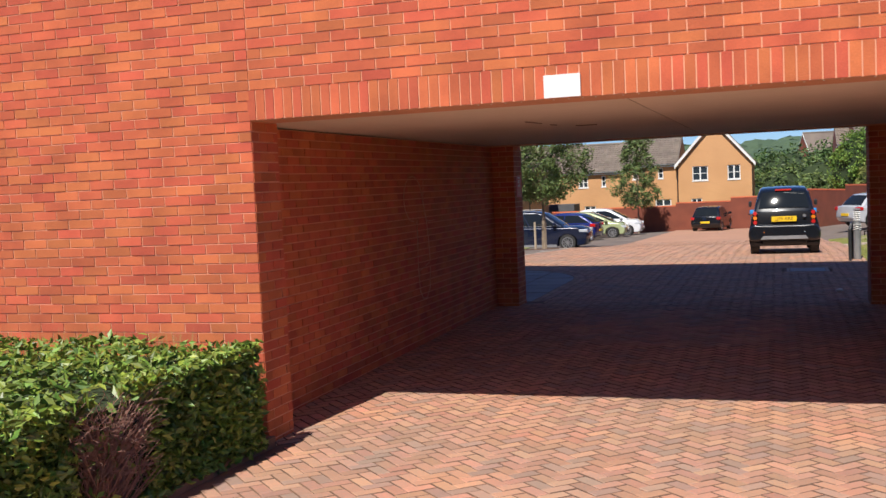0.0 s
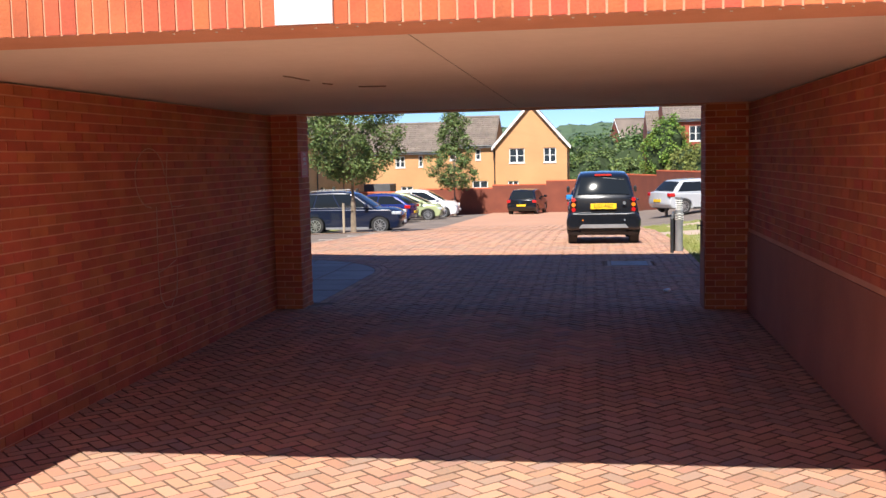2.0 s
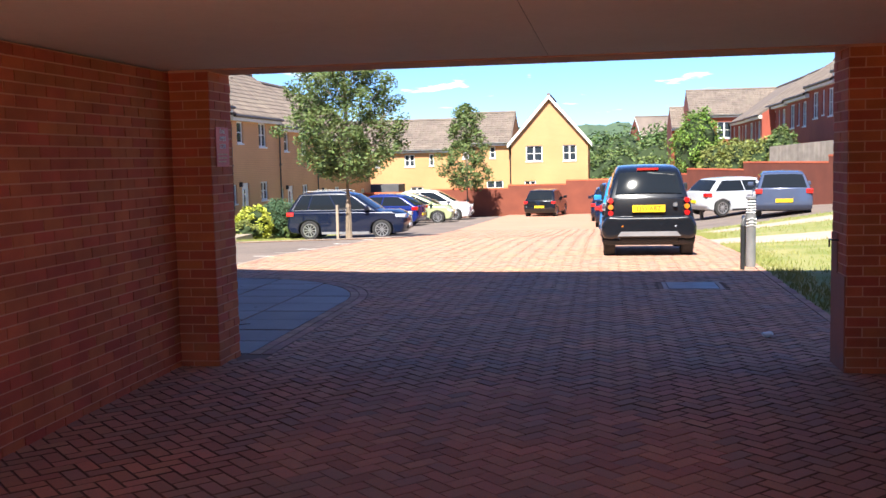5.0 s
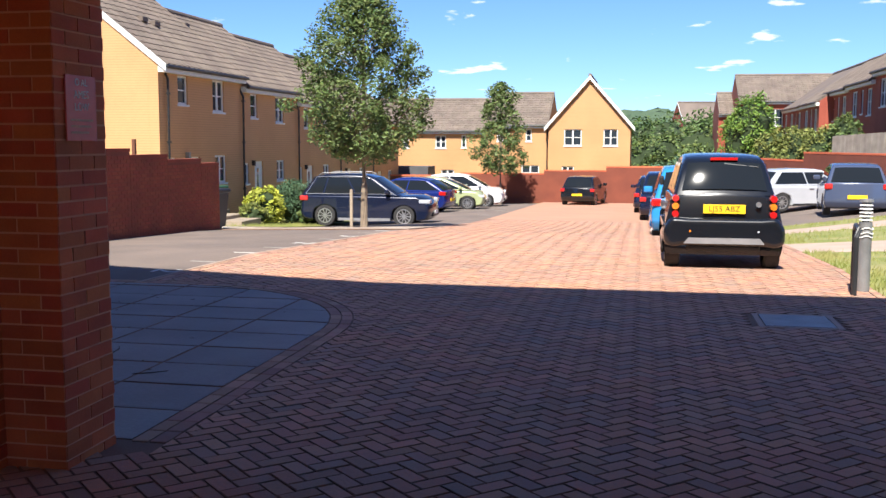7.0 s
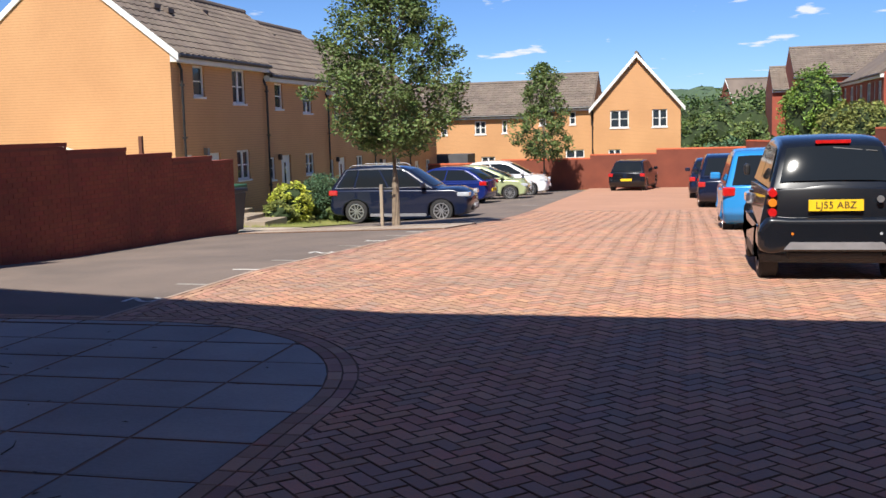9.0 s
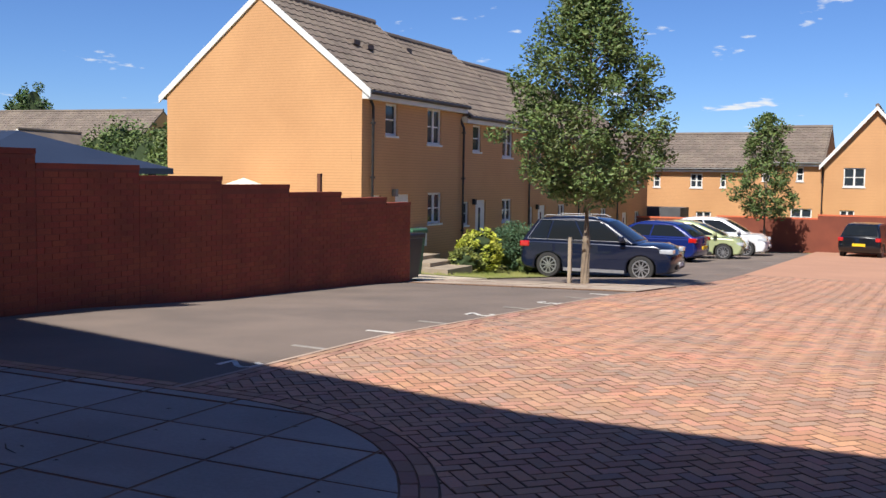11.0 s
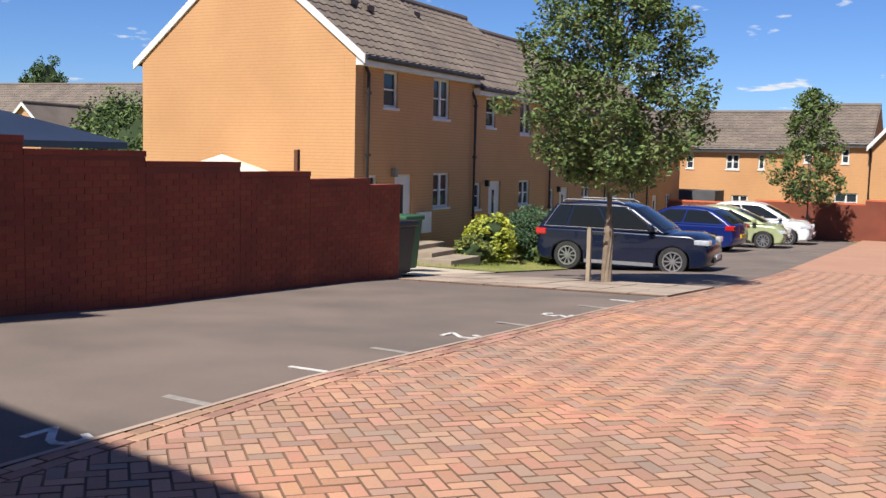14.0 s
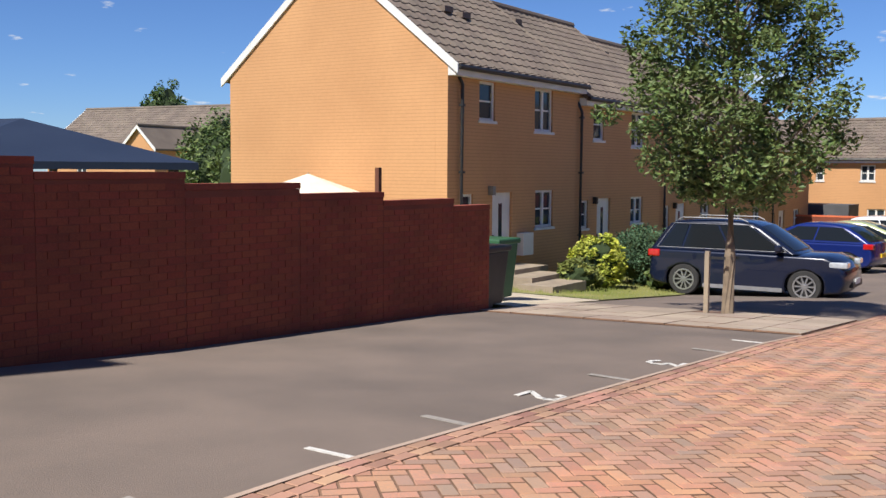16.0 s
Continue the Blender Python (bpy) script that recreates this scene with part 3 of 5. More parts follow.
    # lamps, plates, bumpers
    for s in (-1, 1):
        if smart:
            for k, (z, mt) in enumerate(((0.93, RED_LIGHT), (0.83, AMBER), (0.73, RED_LIGHT))):
                bm = bmesh.new()
                tube(bm, [(s * (hw - 0.135), -hl + 0.09, z), (s * (hw - 0.135), -hl + 0.005, z)], [0.052, 0.042], 16)
                part("rear_lamp", bm, mt, c)
        else:
            bm = bmesh.new()
            box(bm, min(s * (hw - 0.22), s * (hw + 0.004)), max(s * (hw - 0.22), s * (hw + 0.004)), -hl * 0.972, -hl + 0.34, tail - 0.25, tail - 0.09)
            bevel(part("rear_lamp", bm, RED_LIGHT, c), 0.03, 2)
        bm = bmesh.new()
        box(bm, min(s * (hw - 0.36), s * (hw - 0.01)), max(s * (hw - 0.36), s * (hw - 0.01)), hl - 0.42, hl * 0.975, nose - 0.16, nose - 0.03)
        bevel(part("headlamp", bm, CLEAR_LIGHT, c), 0.03, 2)
    part("grille", boxes((-hw * 0.55, hw * 0.55, hl - 0.1, hl + 0.006, 0.34, 0.46)), BLACK, c)
    zp = 0.80 if smart else 0.56
    p = part("number_plate", boxes((-0.26, 0.26, -hl - 0.014, -hl + 0.03, zp - 0.056, zp + 0.056)), PLATE_Y, c)
    part("number_plate", boxes((-0.26, 0.26, hl - 0.01, hl + 0.014, 0.4, 0.51)), PLATE_W, c)
    if plate:
        cu = bpy.data.curves.new("lettering", "FONT")
        cu.body, cu.size, cu.extrude, cu.align_x, cu.align_y = plate, 0.10, 0.001, "CENTER", "CENTER"
        cu.materials.append(BLACK)
        t = new("lettering", cu)
        t.parent = c
        t.matrix_basis = pose(0, -hl - 0.0165, zp, 90, 0, 0)
    if smart:
        bm = bmesh.new()
        for p, q in zip(((-hw - 0.012, 0.36), (-hw - 0.012, 0.56), (-hw + 0.09, 0.70), (-0.45, 0.68), (0.45, 0.68), (hw - 0.09, 0.70), (hw + 0.012, 0.56), (hw + 0.012, 0.36), (hw - 0.1, 0.30), (0.5, 0.33), (-0.5, 0.33), (-hw + 0.1, 0.30)), range(12)):
            bm.verts.new((p[0], -hl - 0.07, p[1]))
        bm.verts.ensure_lookup_table()
        ring0 = list(bm.verts)
        ring1 = [bm.verts.new((v.co.x, -hl + 0.30, v.co.z)) for v in ring0]
        bm.faces.new(ring0)
        bm.faces.new(ring1[::-1])
        for i in range(12):
            bm.faces.new((ring0[i], ring1[i], ring1[(i + 1) % 12], ring0[(i + 1) % 12]))
        bmesh.ops.recalc_face_normals(bm, faces=bm.faces)
        bevel(part("rear_bumper", bm, body_mat, c, smooth=True), 0.07, 5)
        for s in (-1, 1):
            bm = bmesh.new()
            tube(bm, [(s * 0.42, -hl - 0.076, 0.52), (s * 0.42, -hl - 0.05, 0.52)], [0.014, 0.014], 12)
            part("reflector" if s > 0 else "fog_lamp", bm, AMBER if s < 0 else CLEAR_LIGHT, c)
        bm = bmesh.new()
        poly(bm, [(-0.44, -hl - 0.078, 0.435), (0.44, -hl - 0.078, 0.435), (0.50, -hl - 0.078, 0.36), (-0.50, -hl - 0.078, 0.36)], (0, 0.06, 0))
        bmesh.ops.recalc_face_normals(bm, faces=bm.faces)
        part("bumper_insert", bm, SILVER_TRIM, c)
        bm = bmesh.new()
        box(bm, -0.46, 0.46, -hl + 0.03, -hl + 0.3, 0.25, 0.34)
        bevel(part("rear_valance", bm, BLACK, c), 0.03, 2)
        part("brake_light", boxes((-0.17, 0.17, cabin[1] - 0.07, cabin[1] + 0.02, H - 0.065, H - 0.03)), RED_LIGHT, c)
        bm = bmesh.new()
        tube(bm, [(0.0, lerp_y(0, 1, H - 0.12) - 0.05, H - 0.11), (0.42, lerp_y(0, 1, H - 0.15) - 0.045, H - 0.15)], [0.011, 0.007], 6)
        part("wiper", bm, BLACK, c)
        bm = bmesh.new()
        tube(bm, [(0.42, -hl - 0.01, 0.86), (0.42, -hl + 0.01, 0.86)], [0.035, 0.035], 14)
        part("badge", bm, ALLOY, c)
    return c


car("gloss black two-seat micro car parked at the road side", (1.57, 25.13, G(25.1) + 0.01), 0.5, 2.5, 1.48, 1.48, 1.70, 0.285, BLACK_CAR, 1.0, (-1.15, -0.92, 0.45, 0.98), 0.82, 1.0, plate="LJ55 ABZ", smart=True)
car("bright sky-blue hatchback parked behind the black micro car", (1.60, 33.4, G(33.4) - 0.01), 0, 3.70, 1.69, 1.52, 2.45, 0.29, SKY_CAR, 0.88, (-1.6, -1.1, 0.35, 1.05), 0.72, 0.98)
car("dark navy compact SUV parked along the road", (1.42, 47.2, G(47.2)), 0, 4.3, 1.84, 1.66, 2.6, 0.33, NAVY_CAR, 1.02, (-1.75, -1.2, 0.45, 1.25), 0.75, 0.95)
car("black estate car parked along the road", (1.15, 53.8, G(53.8)), 0, 4.4, 1.78, 1.5, 2.6, 0.31, NAVY_CAR, 0.92, (-1.75, -1.2, 0.45, 1.25), 0.75, 0.95)
car("small dark grey hatchback standing near the boundary wall", (-2.3, 62.2, G(62.2)), -8, 3.8, 1.7, 1.45, 2.5, 0.30, BLACK_CAR, 0.9, (-1.7, -1.3, 0.35, 1.15), 0.74, 0.95)
car("navy blue compact SUV with chrome rails and silver wheels", (-8.2, 42.5, G(42.5, -8.2) - 0.02), -88, 4.40, 1.81, 1.68, 2.60, 0.345, NAVY_CAR, 1.04, (-2.08, -1.62, 0.10, 1.12), 0.92, 1.08, roof_rails=True, doors=3)
car("royal blue hatchback reversed into its bay", (-9.15, 51.3, G(51.3, -9)), 85, 4.2, 1.79, 1.45, 2.62, 0.32, ROYAL_CAR, 0.93, (-1.95, -1.15, 0.15, 1.2), 0.76, 1.0)
car("pale green hatchback parked nose to the road", (-8.25, 54.8, G(54.8, -8)), -88, 4.1, 1.75, 1.44, 2.55, 0.31, LIME_CAR, 0.9, (-1.8, -1.05, 0.05, 1.3), 0.72, 0.93)
car("white crossover car parked nose to the road", (-8.0, 58.3, G(58.3, -8)), -88, 4.35, 1.8, 1.58, 2.6, 0.33, WHITE_CAR, 0.98, (-1.95, -1.3, 0.2, 1.35), 0.82, 1.0)
car("dusky blue hatchback parked by the boundary wall", (6.68, 42.3, G(42.3, 6.7)), -6, 3.99, 1.74, 1.47, 2.51, 0.30, DUSK_CAR, 0.93, (-1.75, -1.35, 0.35, 1.15), 0.78, 1.02)
car("silver-white hatchback parked side-on by the wall", (6.0, 47.6, G(47.6, 6.0)), -62, 4.2, 1.76, 1.45, 2.6, 0.32, SILVER_CAR, 0.92, (-1.8, -1.3, 0.4, 1.2), 0.78, 0.98)

# ---- garden walls ----
WX = -9.34


def wall_thing(name, label, rows, material=GARDEN, cap=True, category="wall"):
    """Rows of (start, end, foot, top) points along a line; each makes one length of the wall with a coping."""
    w = thing(name, label, category)
    for a, b, zf, zt in rows:
        a, b = Vector((*a, 0)), Vector((*b, 0))
        u = (b - a).normalized()
        n = Vector((u.y, -u.x, 0))
        bm = bmesh.new()
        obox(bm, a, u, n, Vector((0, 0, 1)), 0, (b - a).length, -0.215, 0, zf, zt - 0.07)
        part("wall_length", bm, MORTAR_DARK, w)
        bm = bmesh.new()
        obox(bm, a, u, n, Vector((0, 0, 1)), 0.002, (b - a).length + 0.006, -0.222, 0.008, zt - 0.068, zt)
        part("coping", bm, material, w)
    return w


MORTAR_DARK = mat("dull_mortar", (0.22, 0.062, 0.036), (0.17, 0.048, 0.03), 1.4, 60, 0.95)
STEPS = [(15.6, 22.6, 1.62), (22.6, 23.75, 1.33), (23.75, 25.44, 1.165), (25.44, 27.15, 1.03), (27.15, 28.87, 0.91), (28.87, 30.46, 0.78), (30.46, 32.1, 0.665), (32.1, 33.08, 0.555)]
SIDE_WALL = wall_thing("garden_wall", "dark red brick garden wall with copings that step downhill", [((WX, a), (WX, b), -1.3, z) for a, b, z in STEPS])
wall_thing("boundary_wall", "orange-red brick boundary wall across the end of the road",
           [((-16, 64.5), (-9.2, 64.5), -2.6, -0.75), ((-9.2, 64.5), (-4.6, 64.5), -2.6, -0.6), ((-4.6, 64.5), (-1.3, 64.5), -2.6, -0.42), ((-1.3, 64.5), (3.0, 64.5), -2.6, -0.2),
            ((3.0, 64.5), (4.9, 58.5), -2.4, 0.12), ((4.9, 58.5), (6.8, 52.3), -2.2, 0.38), ((6.8, 52.3), (8.9, 45.6), -2, 0.70), ((8.9, 45.6), (11.0, 39), -1.8, 0.95), ((11.0, 39), (15, 26), -1.5, 1.2)], BRICK_FAR := mat("boundary_brick", (0.66, 0.165, 0.075), (0.54, 0.12, 0.055), 0.9, 30, 0.9, courses=0.15))


# ---- houses ----
def tiles(heap, p, along, down, length, slope, normal, pitch=0.30, course=0.33, wave=0.035):
    """Rows of profiled tiles on a roof plane from the ridge point p."""
    rows = int(slope / course)
    cols = int(length / pitch)
    for r in range(rows + 1):
        d0 = r * course
        d1 = min(d0 + course + 0.03, slope + 0.06)
        for k in range(cols + 1):
            a0, a1 = k * pitch, min((k + 1) * pitch, length)
            if a1 - a0 < 0.05:
                continue
            am = a0 + (a1 - a0) * 0.62
            prof = [(a0, 0.004), (a0 + (am - a0) * 0.5, wave), (am, 0.004), (a1, 0.004)]
            top = [p + along * a + down * d0 + normal * (h - 0.002) for a, h in prof]
            bot = [p + along * a + down * d1 + normal * (h + 0.022) for a, h in prof]
            base = [p + along * a + down * d1 for a, h in prof]
            heap.add(top + bot + base, [(0, 1, 5, 4), (1, 2, 6, 5), (2, 3, 7, 6), (4, 5, 9, 8), (5, 6, 10, 9), (6, 7, 11, 10)])


UP = Vector((0, 0, 1))


def house(label, o, rz, width, depth, zg, ze, rise, wall_mat, front=(), doors=(), ridge="along", tile=True, gable_trim=True, side_holes=(), name="terrace_house", group="terrace houses", pitch=0.30, low=True):
    """A house in its own axes: front wall on y = 0 facing -y, x from 0 to width. zg, ze: foot and eaves above the origin."""
    h = thing(name, label, "house", o, rz, group)
    X, Y = Vector((1, 0, 0)), Vector((0, 1, 0))
    holes = [w[:4] for w in front] + [d[:4] for d in doors]
    bm = bmesh.new()
    holed(bm, Vector((0, 0, 0)), X, -Y, 0, width, zg, ze, 0.3, holes)
    bmesh.ops.recalc_face_normals(bm, faces=bm.faces)
    part("wall", bm, wall_mat, h)
    part("wall", boxes((0, width, depth - 0.3, depth, zg, ze)), wall_mat, h)
    for x in (0, width - 0.3):
        part("wall", boxes((x, x + 0.3, 0.302, depth - 0.302, zg, ze)), wall_mat, h)
    gables = [([(x, 0, ze), (x, depth, ze), (x, depth / 2, ze + rise)], (0.3, 0, 0)) for x in (0, width - 0.3)] if ridge == "along" else [([(0, y, ze), (width, y, ze), (width / 2, y, ze + rise)], (0, 0.3, 0)) for y in (0, depth - 0.3)]
    for pts, push in gables:
        bm = bmesh.new()
        poly(bm, pts, push)
        bmesh.ops.recalc_face_normals(bm, faces=bm.faces)
        part("gable", bm, wall_mat, h)
    for w in front:
        window(h, Vector((0, 0, 0)), X, -Y, *w[:4], lights=w[4] if len(w) > 4 else 2)
    for d in doors:
        dr = new("front_door")
        dr.parent = h
        part("door_leaf", boxes((d[0], d[1], 0.06, 0.12, d[2], d[3])), WHITE, dr)
        m = (d[0] + d[1]) / 2
        part("door_glazing", boxes((m - 0.07, m + 0.07, 0.05, 0.058, d[2] + 0.9, d[3] - 0.25)), PANE, dr)
        part("door_handle", boxes((d[0] + 0.08, d[0] + 0.12, 0.02, 0.06, d[2] + 0.95, d[2] + 1.07)), BLACK, dr)
    heap = Heap()
    ov = 0.22
    t = 0.12
    bm = bmesh.new()
    if ridge == "along":
        k = rise / (depth / 2)
        for s in (0, 1):
            y0, y1 = (-ov, depth / 2) if s == 0 else (depth + ov, depth / 2)
            poly(bm, [(-0.0, y0, ze - k * ov), (-0.0, y1, ze + rise), (-0.0, y1, ze + rise + t), (-0.0, y0, ze - k * ov + t)], (width, 0, 0))
            down = Vector((0, y0 - y1, -(rise + k * ov))).normalized()
            nrm = Vector((0, -down.z * (1 if s else -1), abs(down.y)))
            nrm = Vector((0, -abs(down.z) if s == 0 else abs(down.z), abs(down.y)))
            if tile and s == 0:
                tiles(heap, Vector((0, y1, ze + rise + t)), X, down, width, Vector((0, y0 - y1, rise + k * ov)).length, nrm, pitch)
    else:
        k = rise / (width / 2)
        for s in (0, 1):
            x0, x1 = (-ov, width / 2) if s == 0 else (width + ov, width / 2)
            poly(bm, [(x0, -0.18, ze - k * ov), (x1, -0.18, ze + rise), (x1, -0.18, ze + rise + t), (x0, -0.18, ze - k * ov + t)], (0, depth + 0.36, 0))
    bmesh.ops.recalc_face_normals(bm, faces=bm.faces)
    roof = part("roof", bm, ROOF, h)
    if heap.v:
        heap.done("roof_tiles", ROOF, h, kind="stuff")
    bm = bmesh.new()
    tube(bm, [(0, depth / 2, ze + rise + t + 0.02), (width, depth / 2, ze + rise + t + 0.02)] if ridge == "along" else [(width / 2, -0.2, ze + rise + t + 0.02), (width / 2, depth + 0.2, ze + rise + t + 0.02)], [0.11, 0.11], 8)
    part("ridge_tile", bm, ROOF, h)
    if ridge == "along":
        part("fascia", boxes((0, width, -ov + 0.02, -0.002, ze - k * ov - 0.12, ze - k * ov + 0.07)), WHITE, h)
        bm = bmesh.new()
        tube(bm, [(0, -ov - 0.05, ze - k * ov + 0.05), (width, -ov - 0.05, ze - k * ov + 0.05)], [0.055, 0.055], 8)
        part("gutter", bm, BLACK, h)
    if gable_trim:
        bm = bmesh.new()
        if ridge == "along":
            for s in (0, 1):
                y0, y1 = (-ov - 0.05, depth / 2) if s == 0 else (depth + ov + 0.05, depth / 2)
                poly(bm, [(-0.05, y0, ze - k * ov - 0.10), (-0.05, y1, ze + rise - 0.06), (-0.05, y1, ze + rise + 0.13), (-0.05, y0, ze - k * ov + 0.10)], (0.045, 0, 0))
        else:
            for s in (0, 1):
                x0, x1 = (-ov - 0.03, width / 2) if s == 0 else (width + ov + 0.03, width / 2)
                poly(bm, [(x0, -0.23, ze - k * ov - 0.12), (x1, -0.23, ze + rise - 0.1), (x1, -0.23, ze + rise + 0.13), (x0, -0.23, ze - k * ov + 0.12)], (0, 0.05, 0))
        bmesh.ops.recalc_face_normals(bm, faces=bm.faces)
        part("bargeboard", bm, WHITE, h)
    return h


def downpipe(x, y, z0, z1):
    bm = bmesh.new()
    tube(bm, [(x, y, z0), (x, y, z1 - 0.25), (x - 0.12, y, z1)], [0.04, 0.04, 0.04], 8)
    for z in (z0 + 1, z0 + 2.6, z0 + 4):
        box(bm, x - 0.05, x + 0.05, y - 0.05, y + 0.05, z, z + 0.05)
    part("downpipe", bm, BLACK, kind="structure", label="black plastic downpipe on the house front")


# the near terrace, fronts facing the road (+x)
HX, HW = -13.04, 5.68
STARTS = [37.40, 43.42, 49.1, 54.78, 60.46]
for k in range(5):
    dz = -0.28 * k
    zg = -3.2
    # own x axis runs along +y of the place
    fr = [(1.22, 1.88, 2.15, 3.0, 1), (3.68, 4.58, 2.0, 3.02, 2), (3.76, 4.66, -0.30, 0.60, 2), (0.53, 1.0, -0.1, 0.56, 1)]
    wide = 6.02 if k == 0 else HW
    if k:
        fr = [(0.83, 1.48, 2.16, 3.0, 1), (3.28, 4.18, 2.04, 3.02, 2), (3.33, 4.18, -0.14, 0.62, 2), (0.2, 0.6, -0.15, 0.58, 1)]
    hs = house("buff brick terrace house with white windows and a brown tiled roof", (HX, STARTS[k], dz), 90, wide, 6.35, zg, 3.31, 2.5, YELLOW, [(a, b, c, d, l) for a, b, c, d, l in fr], [(1.80, 2.66, -1.45, 0.57)] if k == 0 else [(1.13, 1.97, -1.40, 0.62)], gable_trim=(k == 0), pitch=0.33)
    downpipe(HX + 0.10, STARTS[k] + (0.40 if k == 0 else -0.05), -1.6, 3.1 + dz)
# roof vents and flue
for y, d in ((39.5, 1.5), (40.1, 1.6), (44.1, 0.7), (49.5, 0.8)):
    z = 3.39 - 0.28 * int((y - 37.4) / HW) + 2.5 * (3.17 - d) / 3.17
    block("roof_vent", [(HX - 3.17 + d - 0.15, HX - 3.17 + d + 0.15, y, y + 0.35, z + 0.02, z + 0.15)], ROOF, "small tile-coloured roof vent on the slope", kind="", category="vent")

# lamps and bells beside the doors
for k, y0 in enumerate(STARTS[1:4]):
    block("wall_lamp", [(HX + 0.01, HX + 0.12, y0 + 0.85, y0 + 0.95, 0.20 - 0.28 * k, 0.38 - 0.28 * k)], BLACK, "small black lamp beside the white front door", kind="", category="lamp")
# the far row facing us
FB = (lambda x: (x, 70.0, 0.0))
house("buff brick gabled house with white windows at the road end", (-4.88, 70.0, 0), 0, 4.74, 8, -4, 2.06, 2.72, YELLOW, [(0.91, 1.93, 0.85, 1.81, 2), (3.2, 4.02, 0.85, 1.81, 2), (0.8, 1.5, -1.2, -0.35, 2)], ridge="front", name="gabled_house", group="far houses")
house("buff brick house joined to the gabled one under a tiled roof", (-8.60, 70.3, 0), 0, 3.71, 7, -4, 2.10, 1.84, YELLOW, [(2.33, 2.68, 1.1, 1.83, 1), (0.6, 1.0, 1.1, 1.83, 1), (2.1, 3.15, -1.2, -0.32, 2)], gable_trim=False, name="far_house", group="far houses", pitch=0.36)
house("buff brick far terrace house with small white windows", (-14.0, 70.3, 0), 0, 5.39, 7, -4, 1.76, 1.82, YELLOW, [(2.24, 2.9, 0.68, 1.44, 2), (3.84, 4.14, 0.71, 1.46, 1), (0.22, 0.6, 0.68, 1.4, 1), (2.6, 3.4, -1.4, -0.62, 2)], gable_trim=False, name="far_house", group="far houses", pitch=0.36)
house("buff brick far terrace house with small white windows", (-19.3, 70.3, 0), 0, 5.3, 7, -4, 1.76, 1.82, YELLOW, [(3.2, 4.0, 0.68, 1.45, 2), (4.3, 4.7, 0.68, 1.4, 1), (1.2, 2.0, 0.68, 1.4, 2), (2.6, 3.4, -1.4, -0.62, 2)], gable_trim=False, name="far_house", group="far houses", pitch=0.36)
house("buff brick far terrace house with small white windows", (-24.6, 70.3, 0), 0, 5.3, 7, -4, 1.55, 2.0, YELLOW, [(3.2, 4.0, 0.4, 1.2, 2), (1.2, 2.0, 0.4, 1.2, 2)], gable_trim=False, name="far_house", group="far houses", pitch=0.36)
downpipe(-4.98, 70.2, -3, 2.0)

# red brick houses uphill beyond the boundary wall
RED_WIN = [(0.9, 2.1, 1.7, 2.95, 2), (3.0, 3.5, 1.8, 2.95, 1), (4.3, 5.3, 1.7, 2.95, 2), (1.0, 2.2, -1.0, 0.3, 2)]
for k, (x, y, z) in enumerate(((10.2, 88.0, 0.0), (10.2, 82.0, 0.0), (10.2, 76.0, 0.03), (10.9, 71.6, 0.55), (10.9, 65.6, 0.65), (10.9, 59.6, 0.95), (10.9, 53.6, 1.25))):
    house("red brick terrace house with white windows and brown roof", (x, y, z), -90, 6.0, 7.5, -4, 3.35, 2.5, HOUSE_RED, RED_WIN, gable_trim=False, name="red_house", group="red terrace", tile=k > 1, pitch=0.4)
house("red brick house with a long tiled roof on the hillside", (7.1, 84, 0), 0, 9.5, 7, -6, 3.95, 1.85, HOUSE_RED, [(2.0, 3.0, 2.2, 3.4, 2)], name="red_house", group="far houses", gable_trim=False, pitch=0.4)
house("narrow red brick house with a brown roof on the hillside", (6.0, 87, 0), 0, 1.9, 6, -6, 3.15, 1.5, HOUSE_RED, [], name="red_house", group="far houses", gable_trim=False, pitch=0.4)
house("distant house with a grey-brown roof among the trees", (5.2, 128, 0), 10, 9, 8, -8, 3.0, 2.6, HOUSE_RED, [(2, 3, -0.5, 1.2, 2), (5, 6, -0.5, 1.2, 2)], name="distant_house", group="far houses", tile=False)
# houses behind the garden wall
house("brown-roofed house with a small dormer behind the garden", (-69, 66, 0), 8, 19, 8, -5, 2.6, 2.9, YELLOW, [(3, 4, 0, 1.2, 2)], name="distant_house", group="far houses", pitch=0.4)
house("brown-roofed house with a small gable behind the garden", (-55.5, 62.5, 0.2), 8, 2.6, 6, -5, 2.2, 1.3, YELLOW, [(1.0, 1.6, 1.5, 2.1, 1)], ridge="front", name="distant_house", group="far houses")

# ---- things behind and beside the garden wall ----
g = thing("gazebo", "dark navy gazebo canopy behind the garden wall", "gazebo")
bm = bmesh.new()
pts = [(-21.4, 28.6), (-16.0, 27.9), (-14.3, 31.8), (-20.0, 33.2)]
vs = [bm.verts.new((x, y, 1.16)) for x, y in pts]
r0, r1 = bm.verts.new((-18.3, 30.6, 1.93)), bm.verts.new((-17.6, 30.7, 1.93))
lo = [bm.verts.new((x, y, 1.04)) for x, y in pts]
for f in ((vs[0], vs[1], r1, r0), (vs[1], vs[2], r1), (vs[2], vs[3], r0, r1), (vs[3], vs[0], r0), lo):
    bm.faces.new(f)
for i in range(4):
    bm.faces.new((vs[i], vs[(i + 1) % 4], lo[(i + 1) % 4], lo[i]))
bmesh.ops.recalc_face_normals(bm, faces=bm.faces)
part("canopy", bm, NAVY, g)
for x, y in ((-21.0, 28.9), (-16.2, 28.3), (-14.7, 31.6), (-19.8, 32.8)):
    part("post", boxes((x - 0.06, x + 0.06, y - 0.06, y + 0.06, -1.4, 1.05)), BLACK, g)
